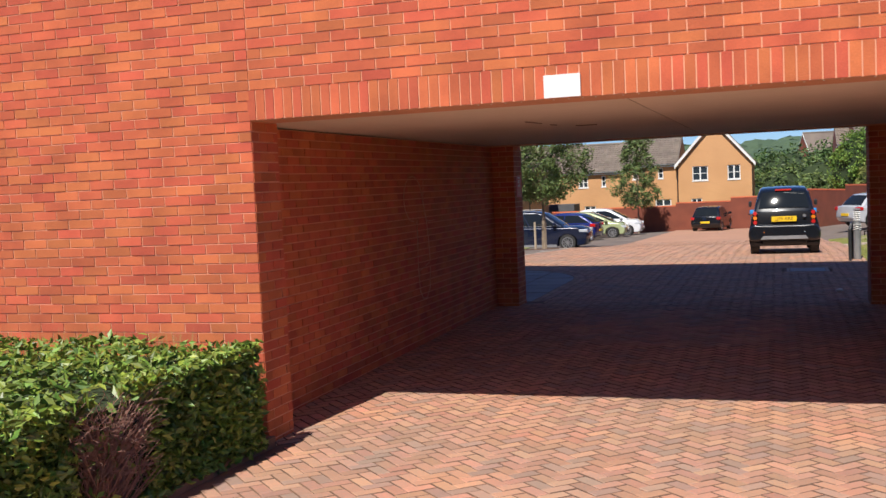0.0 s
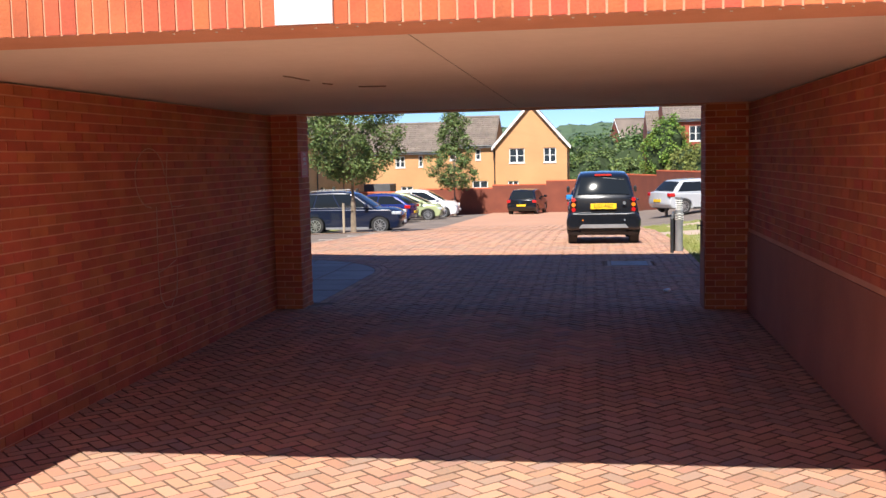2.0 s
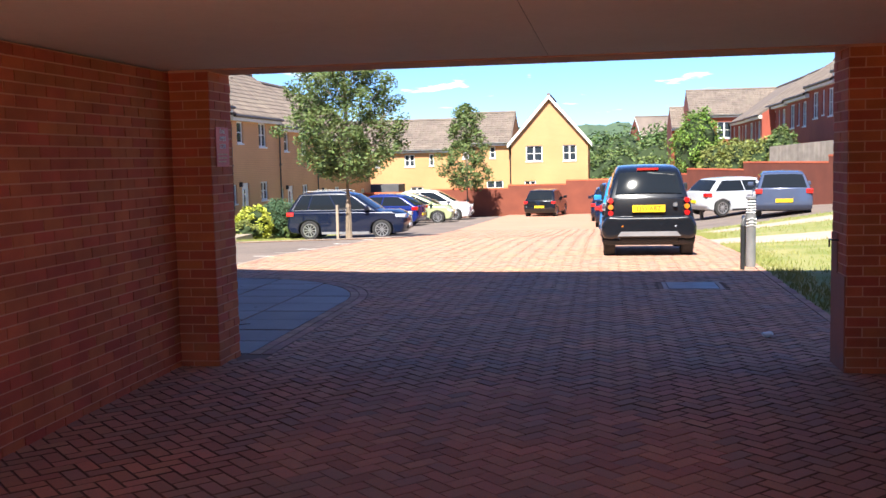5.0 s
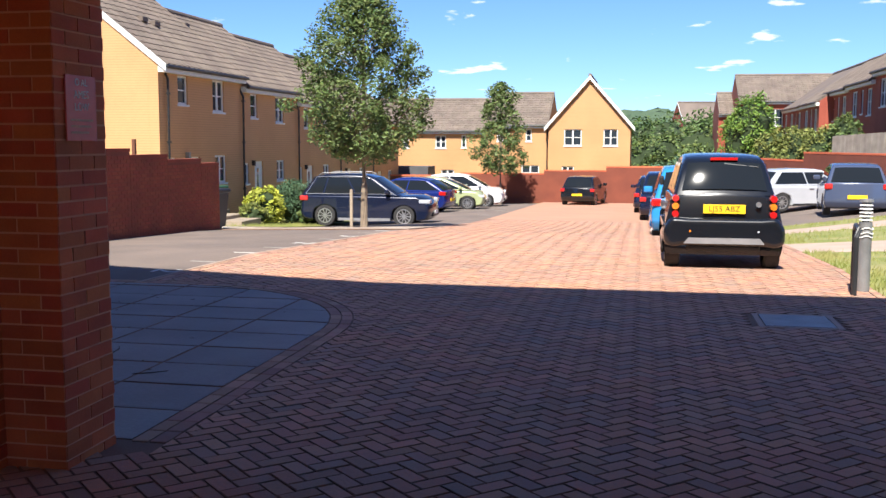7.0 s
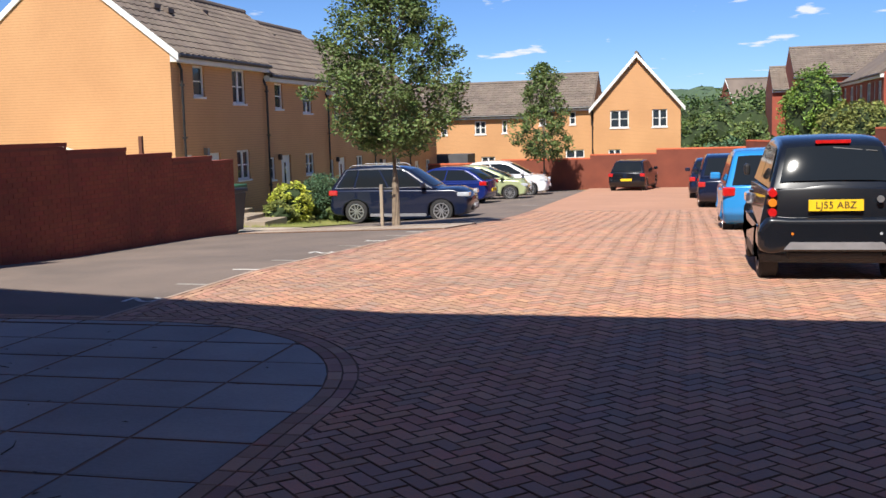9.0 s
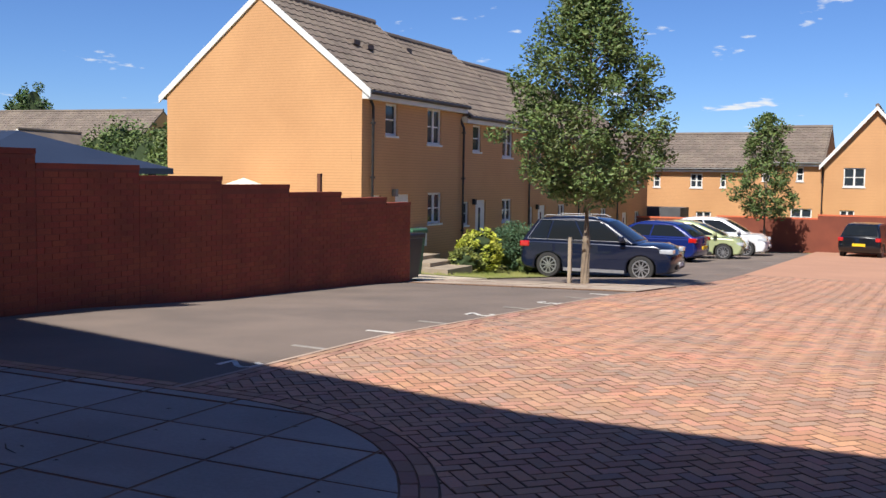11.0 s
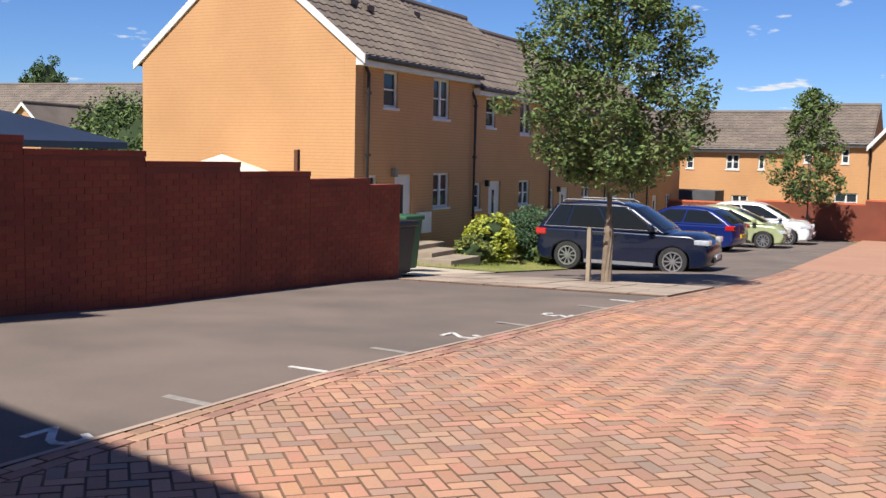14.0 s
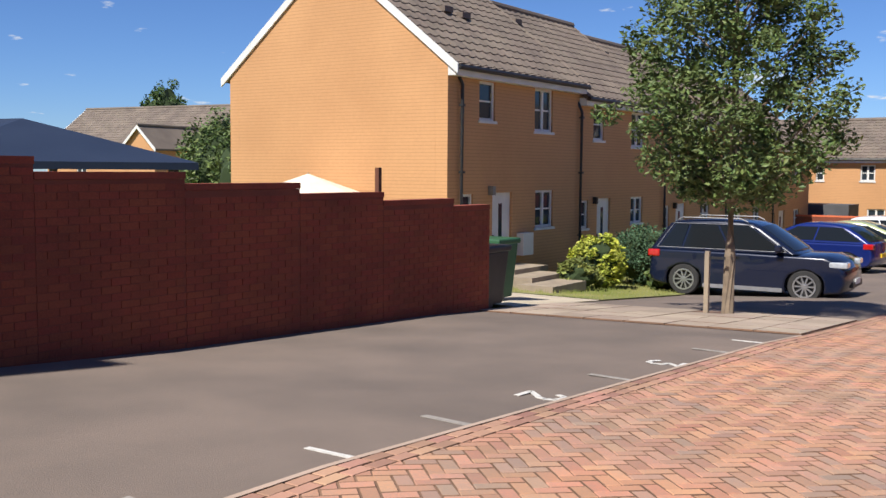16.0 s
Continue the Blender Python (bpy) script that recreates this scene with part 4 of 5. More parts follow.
p = thing("parasol", "cream garden parasol standing behind the wall", "parasol", (-15.9, 36.3, -0.05))
bm = bmesh.new()
apex = bm.verts.new((0, 0, 1.02))
rim = [bm.verts.new((1.15 * math.cos(a), 1.15 * math.sin(a), 0.62)) for a in [math.tau * i / 8 for i in range(8)]]
low_ = [bm.verts.new((1.15 * math.cos(a), 1.15 * math.sin(a), 0.5)) for a in [math.tau * i / 8 for i in range(8)]]
for i in range(8):
    bm.faces.new((rim[i], rim[(i + 1) % 8], apex))
    bm.faces.new((low_[i], low_[(i + 1) % 8], rim[(i + 1) % 8], rim[i]))
part("canopy", bm, CREAM, p)
bm = bmesh.new()
tube(bm, [(0, 0, -1.6), (0, 0, 1.04)], [0.025, 0.025], 8)
part("pole", bm, TIMBER, p)
block("fence_post", [(-11.64, -11.56, 33.2, 33.28, -1.4, 1.10)], mat("rusty_post", (0.16, 0.06, 0.035), (0.12, 0.045, 0.03), 5, 50, 0.9), "thin rust-brown post behind the garden wall", kind="", category="post")
heap = Heap()
tube_into(heap, [(-30 + 2.1 * i, 36.4, 2.0 - 0.17 * i - 0.1 * math.sin(math.pi * i / 5)) for i in range(6)], [0.007] * 6, 5)
heap.done("washing_line", WHITE, label="thin pale washing line tied to the gable wall", category="washing line")

# bins at the end of the wall
for (x, y, m, hh, lab) in ((-9.66, 33.42, BLACK, 0.98, "black wheelie bin beside the end of the garden wall"), (-10.35, 34.9, DARK_GREEN, 1.08, "green wheelie bin with a closed lid by the path")):
    z = G(y, x)
    b = thing("wheelie_bin", lab, "bin", (x, y, z), 0, "wheelie bins")
    bm = bmesh.new()
    v = []
    for zz, sx, sy in ((0.06, 0.22, 0.24), (hh - 0.1, 0.28, 0.33)):
        v.append([bm.verts.new((cx * sx, cy * sy, zz)) for cx, cy in ((-1, -1), (1, -1), (1, 1), (-1, 1))])
    bm.faces.new(v[0][::-1])
    bm.faces.new(v[1])
    for i in range(4):
        bm.faces.new((v[0][i], v[0][(i + 1) % 4], v[1][(i + 1) % 4], v[1][i]))
    bevel(part("body", bm, m, b), 0.02, 2)
    bevel(part("lid", boxes((-0.31, 0.31, -0.36, 0.38, hh - 0.1, hh)), m, b), 0.03, 3)
    for s in (-0.24, 0.24):
        bm = bmesh.new()
        tube(bm, [(s - 0.03, -0.22, 0.1), (s + 0.03, -0.22, 0.1)], [0.1, 0.1], 14)
        part("wheel", bm, BLACK, b)
block("meter_box", [(-13.04 + 0.002, -12.86, 40.30, 40.78, -0.90, -0.38)], WHITE, "white plastic meter box on the house wall", kind="", category="meter box")
for i, (x, y, z) in enumerate(((-11.2, 37.9, 0.0), (-11.9, 38.3, 0.13), (-12.55, 38.7, 0.26))):
    block("step", [(x - 0.4, x + 0.4, y, y + 1.5, G(y, x) - 0.05, G(y, x) + 0.14 + z)], TIMBER, "low timber-edged garden step to the door", kind="", category="step")
block("wall_lamp", [(-13.03, -12.9, 39.0, 39.12, 0.52, 0.72)], GREY, "small grey carriage lamp beside the door", kind="", category="lamp")
block("shed", [(-14.3, -11.4, 66.5, 68.5, -3, -0.35)], mat("grey_felt", (0.10, 0.10, 0.105), (0.08, 0.08, 0.085), 2, 40, 0.9), "grey felt-roofed shed behind the boundary wall", kind="", category="shed")

# bollard with its guard hoop, right of the road
b = thing("lighting_bollard", "grey metal lighting bollard with a louvred head, tied with tape", "bollard", (2.95, 22.3, G(22.3)))
bm = bmesh.new()
tube(bm, [(0, 0, 0), (0, 0, 0.76)], [0.07, 0.07], 20)
part("post", bm, GREY, b)
for k in range(5):
    bm = bmesh.new()
    tube(bm, [(0, 0, 0.78 + k * 0.04), (0, 0, 0.793 + k * 0.04)], [0.072, 0.064], 20)
    part("louvre", bm, WHITE, b)
bm = bmesh.new()
tube(bm, [(0, 0, 0.76), (0, 0, 0.98)], [0.04, 0.05], 14)
part("lamp_core", bm, GREY, b)
bm = bmesh.new()
tube(bm, [(0, 0, 0.98), (0, 0, 1.01)], [0.074, 0.07], 20)
part("cap", bm, GREY, b)
bm = bmesh.new()
for z in (0.60, 0.64, 0.69):
    tube(bm, [(0.075 * math.cos(a), 0.075 * math.sin(a), z + 0.012 * math.sin(3 * a)) for a in [math.tau * i / 14 for i in range(15)]], [0.008] * 15, 5)
part("tape", bm, WHITE, b)
hp = thing("guard_hoop", "dark metal hoop standing before the bollard", "guard rail", (2.79, 21.95, G(22)))
bm = bmesh.new()
tube(bm, [(0, 0, 0), (0, 0, 0.62), (0.03, 0.05, 0.7), (0.06, 0.34, 0.72), (0.07, 0.42, 0.66), (0.07, 0.42, 0.0)], [0.03] * 6, 10)
part("hoop", bm, BLACK, hp)
b2 = thing("post", "short grey wooden post beside the parked cars", "post", (4.6, 47.5, G(47.5, 4.6)))
bm = bmesh.new()
tube(bm, [(0, 0, 0), (0, 0, 0.95)], [0.07, 0.07], 10)
part("shaft", bm, GREY, b2)
bm = bmesh.new()
for k in range(10):
    x = 8.3 + k * 0.42
    box(bm, x, x + 0.36, 48.7 - k * 1.0, 48.73 - k * 1.0, -0.5, 1.35)
f = thing("fence", "weathered grey close-boarded fence above the boundary wall", "fence")
bm.free()
dirn = Vector((2.1, -6.6, 0)).normalized()
for k in range(64):
    bm = bmesh.new()
    obox(bm, Vector((8.2, 54.3, 0)), dirn, Vector((-dirn.y, dirn.x, 0)), UP, k * 0.155, k * 0.155 + 0.145, 0, 0.02 + 0.006 * (k % 2), 0.1, 1.32 + 0.008 * (k % 3) + 0.005 * k)
    part("board", bm, FENCE_M if k else (FENCE_M := mat("weathered_board", (0.42, 0.36, 0.29), (0.30, 0.26, 0.21), 3, 40, 0.9, vary="object", spread=0.12)), f)

# sign on the pier, plate over the arch, manhole, litter
s = thing("sign", "dark red no-ball-games sign on the brick pier", "sign", (XL + 0.008, 15.30, 0))
part("plate", boxes((0, 0.008, -0.135, 0.135, 1.05, 1.37)), SIGN_RED, s)
cu_rows = (("NO BALL", 1.335, 0.05), ("GAMES", 1.275, 0.055), ("LOW", 1.215, 0.055))
for text, z, size in cu_rows:
    cu = bpy.data.curves.new("lettering", "FONT")
    cu.body, cu.size, cu.extrude, cu.align_x, cu.align_y = {"NO BALL": "O AL", "GAMES": "AMES", "LOW": "LOW"}[text], size, 0.001, "CENTER", "CENTER"
    cu.materials.append(WHITE)
    t = new("lettering", cu)
    t.parent = s
    t.matrix_basis = pose(0.0092, 0, z, 90, 0, 90)
for k in range(3):
    part("text_bar", boxes((0.0085, 0.0095, -0.10, 0.10 - 0.02 * k, 1.145 - 0.03 * k, 1.157 - 0.03 * k)), CHALK, s)
block("wall_plate", [(-0.01 + 0.02, 0.255, YF - 0.028, YF - 0.0065, 1.815, 1.965)], WHITE, "small white plastic plate over the passage", kind="", category="plate")
mh = thing("manhole_cover", "grey steel manhole cover set flush in the paving", "manhole cover", (1.95, 20.17, G(20.17)))
part("cover", boxes((-0.30, 0.30, -0.30, 0.30, -0.014, 0.004)), GREY, mh)
part("frame", boxes((-0.36, 0.36, -0.36, -0.31, -0.015, 0.002), (-0.36, 0.36, 0.31, 0.36, -0.015, 0.002), (-0.36, -0.31, -0.31, 0.31, -0.015, 0.002), (0.31, 0.36, -0.31, 0.31, -0.015, 0.002)), KERB, mh)
bm = bmesh.new()
bmesh.ops.create_icosphere(bm, subdivisions=2, radius=0.05)
for v in bm.verts:
    v.co = v.co * (1 + 0.5 * noise.noise(v.co * 40))
    v.co.z = v.co.z * 0.5 + 0.03
ob = part("litter", bm, PLATE_W, label="crumpled scrap of white paper on the paving", category="litter")
ob.location = (2.3, 16.54, G(16.54))
bm = bmesh.new()
tube(bm, [(XR - 0.05, 15.32, 0.40), (XR - 0.05, 15.42, 0.40), (XR - 0.05, 15.42, 0.34)], [0.007] * 3, 6)
tube(bm, [(XR, 15.32, 0.40), (XR - 0.05, 15.32, 0.40)], [0.006] * 2, 6)
part("hook", bm, BLACK, label="small black iron hook screwed to the pier", category="hook")

# scratched outlines on the west passage wall and stains on the soffit
heap = Heap()
for row in ([(11.62 + 0.30 * math.cos(a), 1.13 + 0.26 * math.sin(a)) for a in [0.1 + 4.6 * i / 16 for i in range(17)]], [(11.72, 0.87), (11.71, 0.6), (11.70, 0.33), (11.73, 0.03)], [(12.0, 1.36), (11.95, 1.1), (12.05, 0.86), (12.1, 0.6), (12.12, 0.39)], [(12.05, 0.86), (12.2, 0.85), (12.34, 0.86)], [(11.71, 0.28), (11.9, 0.31), (12.1, 0.36)], [(11.73, 0.06), (11.82, -0.05), (11.95, -0.06), (12.08, 0.05), (12.12, 0.3)]):
    tube_into(heap, [(WL + 0.009, y, z) for y, z in row], [0.0045] * len(row), 4)
heap.done("scratched_outline", CHALK, label="pale scratched outline drawn on the passage wall", category="graffiti")
STAIN = mat("soffit_stain", (0.30, 0.22, 0.15), (0.2, 0.14, 0.09), 8, 60, 0.9)
stains = thing("soffit_stain", "brown crack-like marks on the soffit board", "stain")
for row in ([(-0.72, 9.8), (-0.69, 9.88), (-0.69, 10.0), (-0.66, 10.2)], [(-0.47, 10.93), (-0.36, 10.97), (-0.26, 10.96)], [(-0.64, 10.5), (-0.60, 10.62)]):
    bm = bmesh.new()
    tube(bm, [(x, y, ZS + 0.011) for x, y in row], [0.008] * len(row), 4)
    part("mark", bm, STAIN, stains)
heap = Heap()
for k in range(46):
    x = XL + 0.35 + k * 0.1 + 0.02 * math.sin(k * 7)
    bm = bmesh.new()
    tube(bm, [(x, YF + 0.06, ZS - 0.004), (x, YF + 0.06, ZS + 0.004)], [0.006, 0.006], 6)
    bm.verts.index_update()
    if k % 5 != 3 and k > 12:
        heap.add([v.co.copy() for v in bm.verts], [[v.index for v in f.verts] for f in bm.faces])
    bm.free()
heap.done("lintel_rivets", WHITE, kind="stuff", label="row of small pale rivets under the lintel", category="rivets")

# bay numbers and lines


def strokes(name, label, rows, material, width=0.05):
    h = Heap()
    for a, b in rows:
        a, b = Vector(a), Vector(b)
        u = (b - a).normalized()
        n = Vector((-u.y, u.x)) * width / 2
        q = [a - n - u * width / 2 * 0.6, b - n + u * width / 2 * 0.6, b + n + u * width / 2 * 0.6, a + n - u * width / 2 * 0.6]
        h.add([(p.x, p.y, G(p.y) - 0.001) for p in q] + [(p.x, p.y, G(p.y) - 0.006) for p in q], [(0, 1, 2, 3), (0, 4, 5, 1), (1, 5, 6, 2), (2, 6, 7, 3), (3, 7, 4, 0)])
    return h.done(name, material, label=label, category="road marking")


def digit(label, y, path):
    """A digit that reads from the road: its foot lies towards +x."""
    pts = [(KX(y) - 0.06 - 0.33 * (1 - v), y + (0.5 - u) * -0.21) for u, v in path]
    strokes("bay_number", label, list(zip(pts, pts[1:])), PAINT, 0.05)


TWO = [(0.0, 0.24), (0.15, 0.05), (0.5, 0.0), (0.85, 0.08), (1.0, 0.28), (0.85, 0.48), (0.0, 1.0), (1.0, 1.0)]
THREE = [(0.0, 0.05), (1.0, 0.0), (0.45, 0.42), (0.9, 0.5), (1.0, 0.75), (0.7, 0.98), (0.2, 0.98), (0.0, 0.85)]
flip = lambda p: [(1 - u, 1 - v) for u, v in p]
digit("white painted number one on the tarmac bay", 24.57, [(0.5, 0.0), (0.5, 1.0)])
digit("white painted number two on the tarmac bay", 26.97, flip(TWO))
digit("white painted number three on the tarmac bay", 29.24, flip(THREE))
digit("white painted number four on the tarmac bay", 31.45, [(0.5, 0.0), (0.5, 1.0)])
digit("white painted curl of a number on the tarmac bay", 22.3, flip(TWO))
for y in (23.3, 25.73, 28.12, 30.4):
    strokes("bay_line", "worn white line between parking bays", [((KX(y) - 0.05, y), (KX(y) - 0.43, y + 0.03))], FAINT, 0.07)
for y in (33.6, 47.0, 51.4):
    strokes("bay_line", "worn white line between parking bays", [((-4.9, y + 0.6), (-5.4, y + 0.6))], FAINT, 0.07)


# ---- plants ----
def leaves(heap, c, r, n, size, rng, flat=0.0, squash=(1, 1, 1)):
    for _ in range(n):
        d = Vector((rng.gauss(0, 1), rng.gauss(0, 1), rng.gauss(0, 1))).normalized() * (rng.random() ** 0.45) * r
        p = Vector(c) + Vector((d.x * squash[0], d.y * squash[1], d.z * squash[2]))
        a = Vector((rng.gauss(0, 1), rng.gauss(0, 1), rng.gauss(0, 0.6))).normalized()
        b = a.cross(Vector((rng.gauss(0, 1), rng.gauss(0, 1), rng.gauss(0, 1)))).normalized()
        s = size * rng.uniform(0.6, 1.25)
        nn = a.cross(b) * s * 0.15
        heap.add([p - a * s, p + b * s * 0.45 + nn, p + a * s, p - b * s * 0.45 + nn], [(0, 1, 2), (0, 2, 3)])


def tree(label, at, H, z0, profile, clumps, per, size, leaf, seed, clump_r=0.3, trunk=0.09, name="tree"):
    rng = random.Random(seed)
    t = thing(name, label, "tree", at)
    heap = Heap()
    tube_into(heap, [(0, 0, -0.1), (0.01, 0.01, z0 * 0.5), (0.0, 0.03, z0), (0.03, 0.0, z0 + (H - z0) * 0.5), (0, 0, H - 0.4)], [trunk * 1.25, trunk, trunk * 0.85, trunk * 0.5, 0.012], 9)
    lf = Heap()

    def rad(h):
        for (a, ra), (b, rb) in zip(profile, profile[1:]):
            if h <= b:
                return ra + (rb - ra) * (h - a) / (b - a)
        return profile[-1][1]

    for k in range(clumps):
        h = (k + rng.random()) / clumps
        h = h ** 1.15
        a = k * 2.39996 + rng.uniform(-0.3, 0.3)
        q = rad(h) * (0.25 + 0.75 * rng.random() ** 0.5) * (1 + 0.18 * math.sin(3 * a + seed) + 0.1 * math.sin(5 * a + 7 * h))
        c = Vector((q * math.cos(a), q * math.sin(a), z0 + h * (H - z0)))
        if k % 3 == 0 and h < 0.9:
            s = Vector((0, 0, max(z0 * 0.95, c.z - q * 0.9)))
            tube_into(heap, [s, s.lerp(c, 0.5) + Vector((0, 0, -0.05)), c], [0.03 * trunk / 0.09, 0.018 * trunk / 0.09, 0.006], 5)
        leaves(lf, c, clump_r * rng.uniform(0.7, 1.25), per, size, rng, squash=(1, 1, 0.8))
    heap.done("trunk", BARK, t)
    lf.done("crown", leaf, t)
    return t


tree("street tree with a tapering green crown beside the bays", (-6.45, 35.5, G(35.5, -6.4)), 6.25, 1.85, [(0, 0.7), (0.12, 1.35), (0.3, 1.58), (0.5, 1.42), (0.72, 1.0), (0.9, 0.55), (1, 0.12)], 200, 150, 0.055, LEAF, 3, 0.34, 0.085, "street_tree")
for dx in (-0.28,):
    st = thing("tree_stake", "pale split wooden stake beside the street tree", "stake", (-6.72, 35.3, G(35.3, -6.7)))
    part("stake", boxes((-0.035, 0.035, -0.035, 0.035, -0.05, 0.98)), TIMBER, st)
    st2 = part("tie", boxes((0.0, 0.28, -0.012, 0.012, 0.86, 0.90)), BLACK, st)
tree("smaller street tree with a thin crown before the boundary wall", (-6.45, 60.8, G(60.8, -6.4)), 6.0, 1.7, [(0, 0.8), (0.15, 1.5), (0.35, 1.6), (0.55, 0.8), (0.75, 0.9), (0.9, 0.6), (1, 0.15)], 110, 70, 0.085, LEAF, 8, 0.36, 0.07, "street_tree")


def bush(name, label, at, rx, ry, rz_, n, size, leaf, seed, core=True):
    rng = random.Random(seed)
    b = thing(name, label, "bush", at)
    # dark solid filling, coloured as the shade deep between the leaves
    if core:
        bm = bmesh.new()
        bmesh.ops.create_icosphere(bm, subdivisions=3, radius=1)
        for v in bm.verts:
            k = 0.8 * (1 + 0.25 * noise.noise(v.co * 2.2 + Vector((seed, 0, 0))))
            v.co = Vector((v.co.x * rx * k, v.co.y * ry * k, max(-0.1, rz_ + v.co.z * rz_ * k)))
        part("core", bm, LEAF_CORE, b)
    lf = Heap()
    for _ in range(n // 30):
        d = Vector((rng.gauss(0, 1), rng.gauss(0, 1), rng.gauss(0, 1))).normalized()
        k = 0.88 * (1 + 0.25 * noise.noise(d * 2.2 + Vector((seed, 0, 0))))
        c = Vector((d.x * rx * k, d.y * ry * k, max(0.05, rz_ + d.z * rz_ * k)))
        leaves(lf, c, min(rx, rz_) * 0.22, 30, size, rng)
    lf.done("foliage", leaf, b)
    return b


# near-black green: inner shade of the foliage put into the colour
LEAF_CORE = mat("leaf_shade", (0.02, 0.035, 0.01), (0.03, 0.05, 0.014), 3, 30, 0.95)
LEAF_BLUE = mat("leaf_bluegreen", (0.05, 0.11, 0.055), (0.08, 0.15, 0.07), 2, 30, 0.7, vary="island", spread=0.35, bump=0)
LEAF_OLIVE = mat("leaf_olive", (0.20, 0.22, 0.05), (0.14, 0.17, 0.04), 1.5, 30, 0.7, vary="island", spread=0.35, bump=0)
LEAF_FRESH = mat("leaf_fresh", (0.16, 0.26, 0.035), (0.10, 0.18, 0.03), 1.5, 30, 0.6, vary="island", spread=0.35, bump=0)
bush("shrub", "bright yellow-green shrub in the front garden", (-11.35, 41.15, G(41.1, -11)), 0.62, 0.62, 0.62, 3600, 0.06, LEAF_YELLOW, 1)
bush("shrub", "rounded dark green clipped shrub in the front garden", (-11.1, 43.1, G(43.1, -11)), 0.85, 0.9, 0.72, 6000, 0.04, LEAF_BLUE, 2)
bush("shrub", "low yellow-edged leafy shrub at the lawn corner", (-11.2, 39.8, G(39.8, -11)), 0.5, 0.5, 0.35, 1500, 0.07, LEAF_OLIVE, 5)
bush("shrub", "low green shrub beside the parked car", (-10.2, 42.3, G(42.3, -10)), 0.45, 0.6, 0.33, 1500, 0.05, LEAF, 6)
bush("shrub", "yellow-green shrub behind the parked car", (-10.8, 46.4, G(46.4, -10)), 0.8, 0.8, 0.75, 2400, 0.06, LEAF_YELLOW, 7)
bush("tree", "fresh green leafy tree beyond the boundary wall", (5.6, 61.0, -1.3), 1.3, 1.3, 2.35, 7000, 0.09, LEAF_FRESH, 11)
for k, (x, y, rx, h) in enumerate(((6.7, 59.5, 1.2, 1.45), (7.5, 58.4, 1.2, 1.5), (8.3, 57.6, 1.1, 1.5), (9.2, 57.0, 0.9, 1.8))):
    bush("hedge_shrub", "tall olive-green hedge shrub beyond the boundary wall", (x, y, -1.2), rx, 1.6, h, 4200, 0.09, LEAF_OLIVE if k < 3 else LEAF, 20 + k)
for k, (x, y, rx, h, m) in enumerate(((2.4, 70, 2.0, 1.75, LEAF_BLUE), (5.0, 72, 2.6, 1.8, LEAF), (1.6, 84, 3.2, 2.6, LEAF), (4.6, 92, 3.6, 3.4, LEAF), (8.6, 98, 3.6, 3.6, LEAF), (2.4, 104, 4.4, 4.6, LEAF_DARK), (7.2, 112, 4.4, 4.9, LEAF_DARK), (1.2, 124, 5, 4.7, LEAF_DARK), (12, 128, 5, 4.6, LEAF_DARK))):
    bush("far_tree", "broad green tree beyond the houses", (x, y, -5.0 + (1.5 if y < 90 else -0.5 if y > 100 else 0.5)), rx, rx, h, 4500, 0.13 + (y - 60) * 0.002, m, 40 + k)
for k, (x, y, rx, h, m) in enumerate(((-35, 52, 2.4, 3.0, LEAF), (-32, 51, 2.0, 2.8, LEAF), (-29.5, 50, 1.8, 3.0, LEAF), (-27.6, 49.5, 1.5, 3.1, LEAF), (-83, 89, 2.6, 6.3, LEAF_DARK), (-70, 110, 8, 4.5, LEAF_DARK))):
    bush("far_tree", "green tree behind the garden", (x, y, -2.4), rx, rx, h, 5000, 0.12 + (y - 50) * 0.002, m, 60 + k)
# wooded ridge on the horizon
rng = random.Random(77)
hill = Heap()
for k in range(300):
    x = -260 + k * 2.4 + rng.uniform(-3, 3)
    y = 470 + rng.uniform(-60, 60)
    lay = k % 3
    y = 330 + lay * 70 + rng.uniform(-20, 20)
    top = (0.5, 3.5, 6.5)[lay] + 2.0 * math.sin(x * 0.012 + 1.0) + 2.0 * noise.noise(Vector((x * 0.03, lay, 0)))
    r = rng.uniform(6, 11)
    pts, fc = [], []
    for i in range(5):
        ph = math.pi / 2 * i / 4
        for j in range(9):
            a = math.tau * j / 9
            q = r * math.cos(ph) * (1 + 0.25 * rng.random())
            pts.append((x + q * math.cos(a), y + q * math.sin(a), top + r * 0.7 * math.sin(ph) * (1 + 0.15 * rng.random()) if i else top - 9))
    for i in range(4):
        for j in range(9):
            fc.append((i * 9 + j, i * 9 + (j + 1) % 9, (i + 1) * 9 + (j + 1) % 9, (i + 1) * 9 + j))
    hill.add(pts, fc)
hill.done("backdrop_woods", mat("far_woods", (0.075, 0.115, 0.06), (0.05, 0.085, 0.05), 0.05, 0.6, 0.95, bump=0), kind="structure", label="wooded ridge on the skyline")

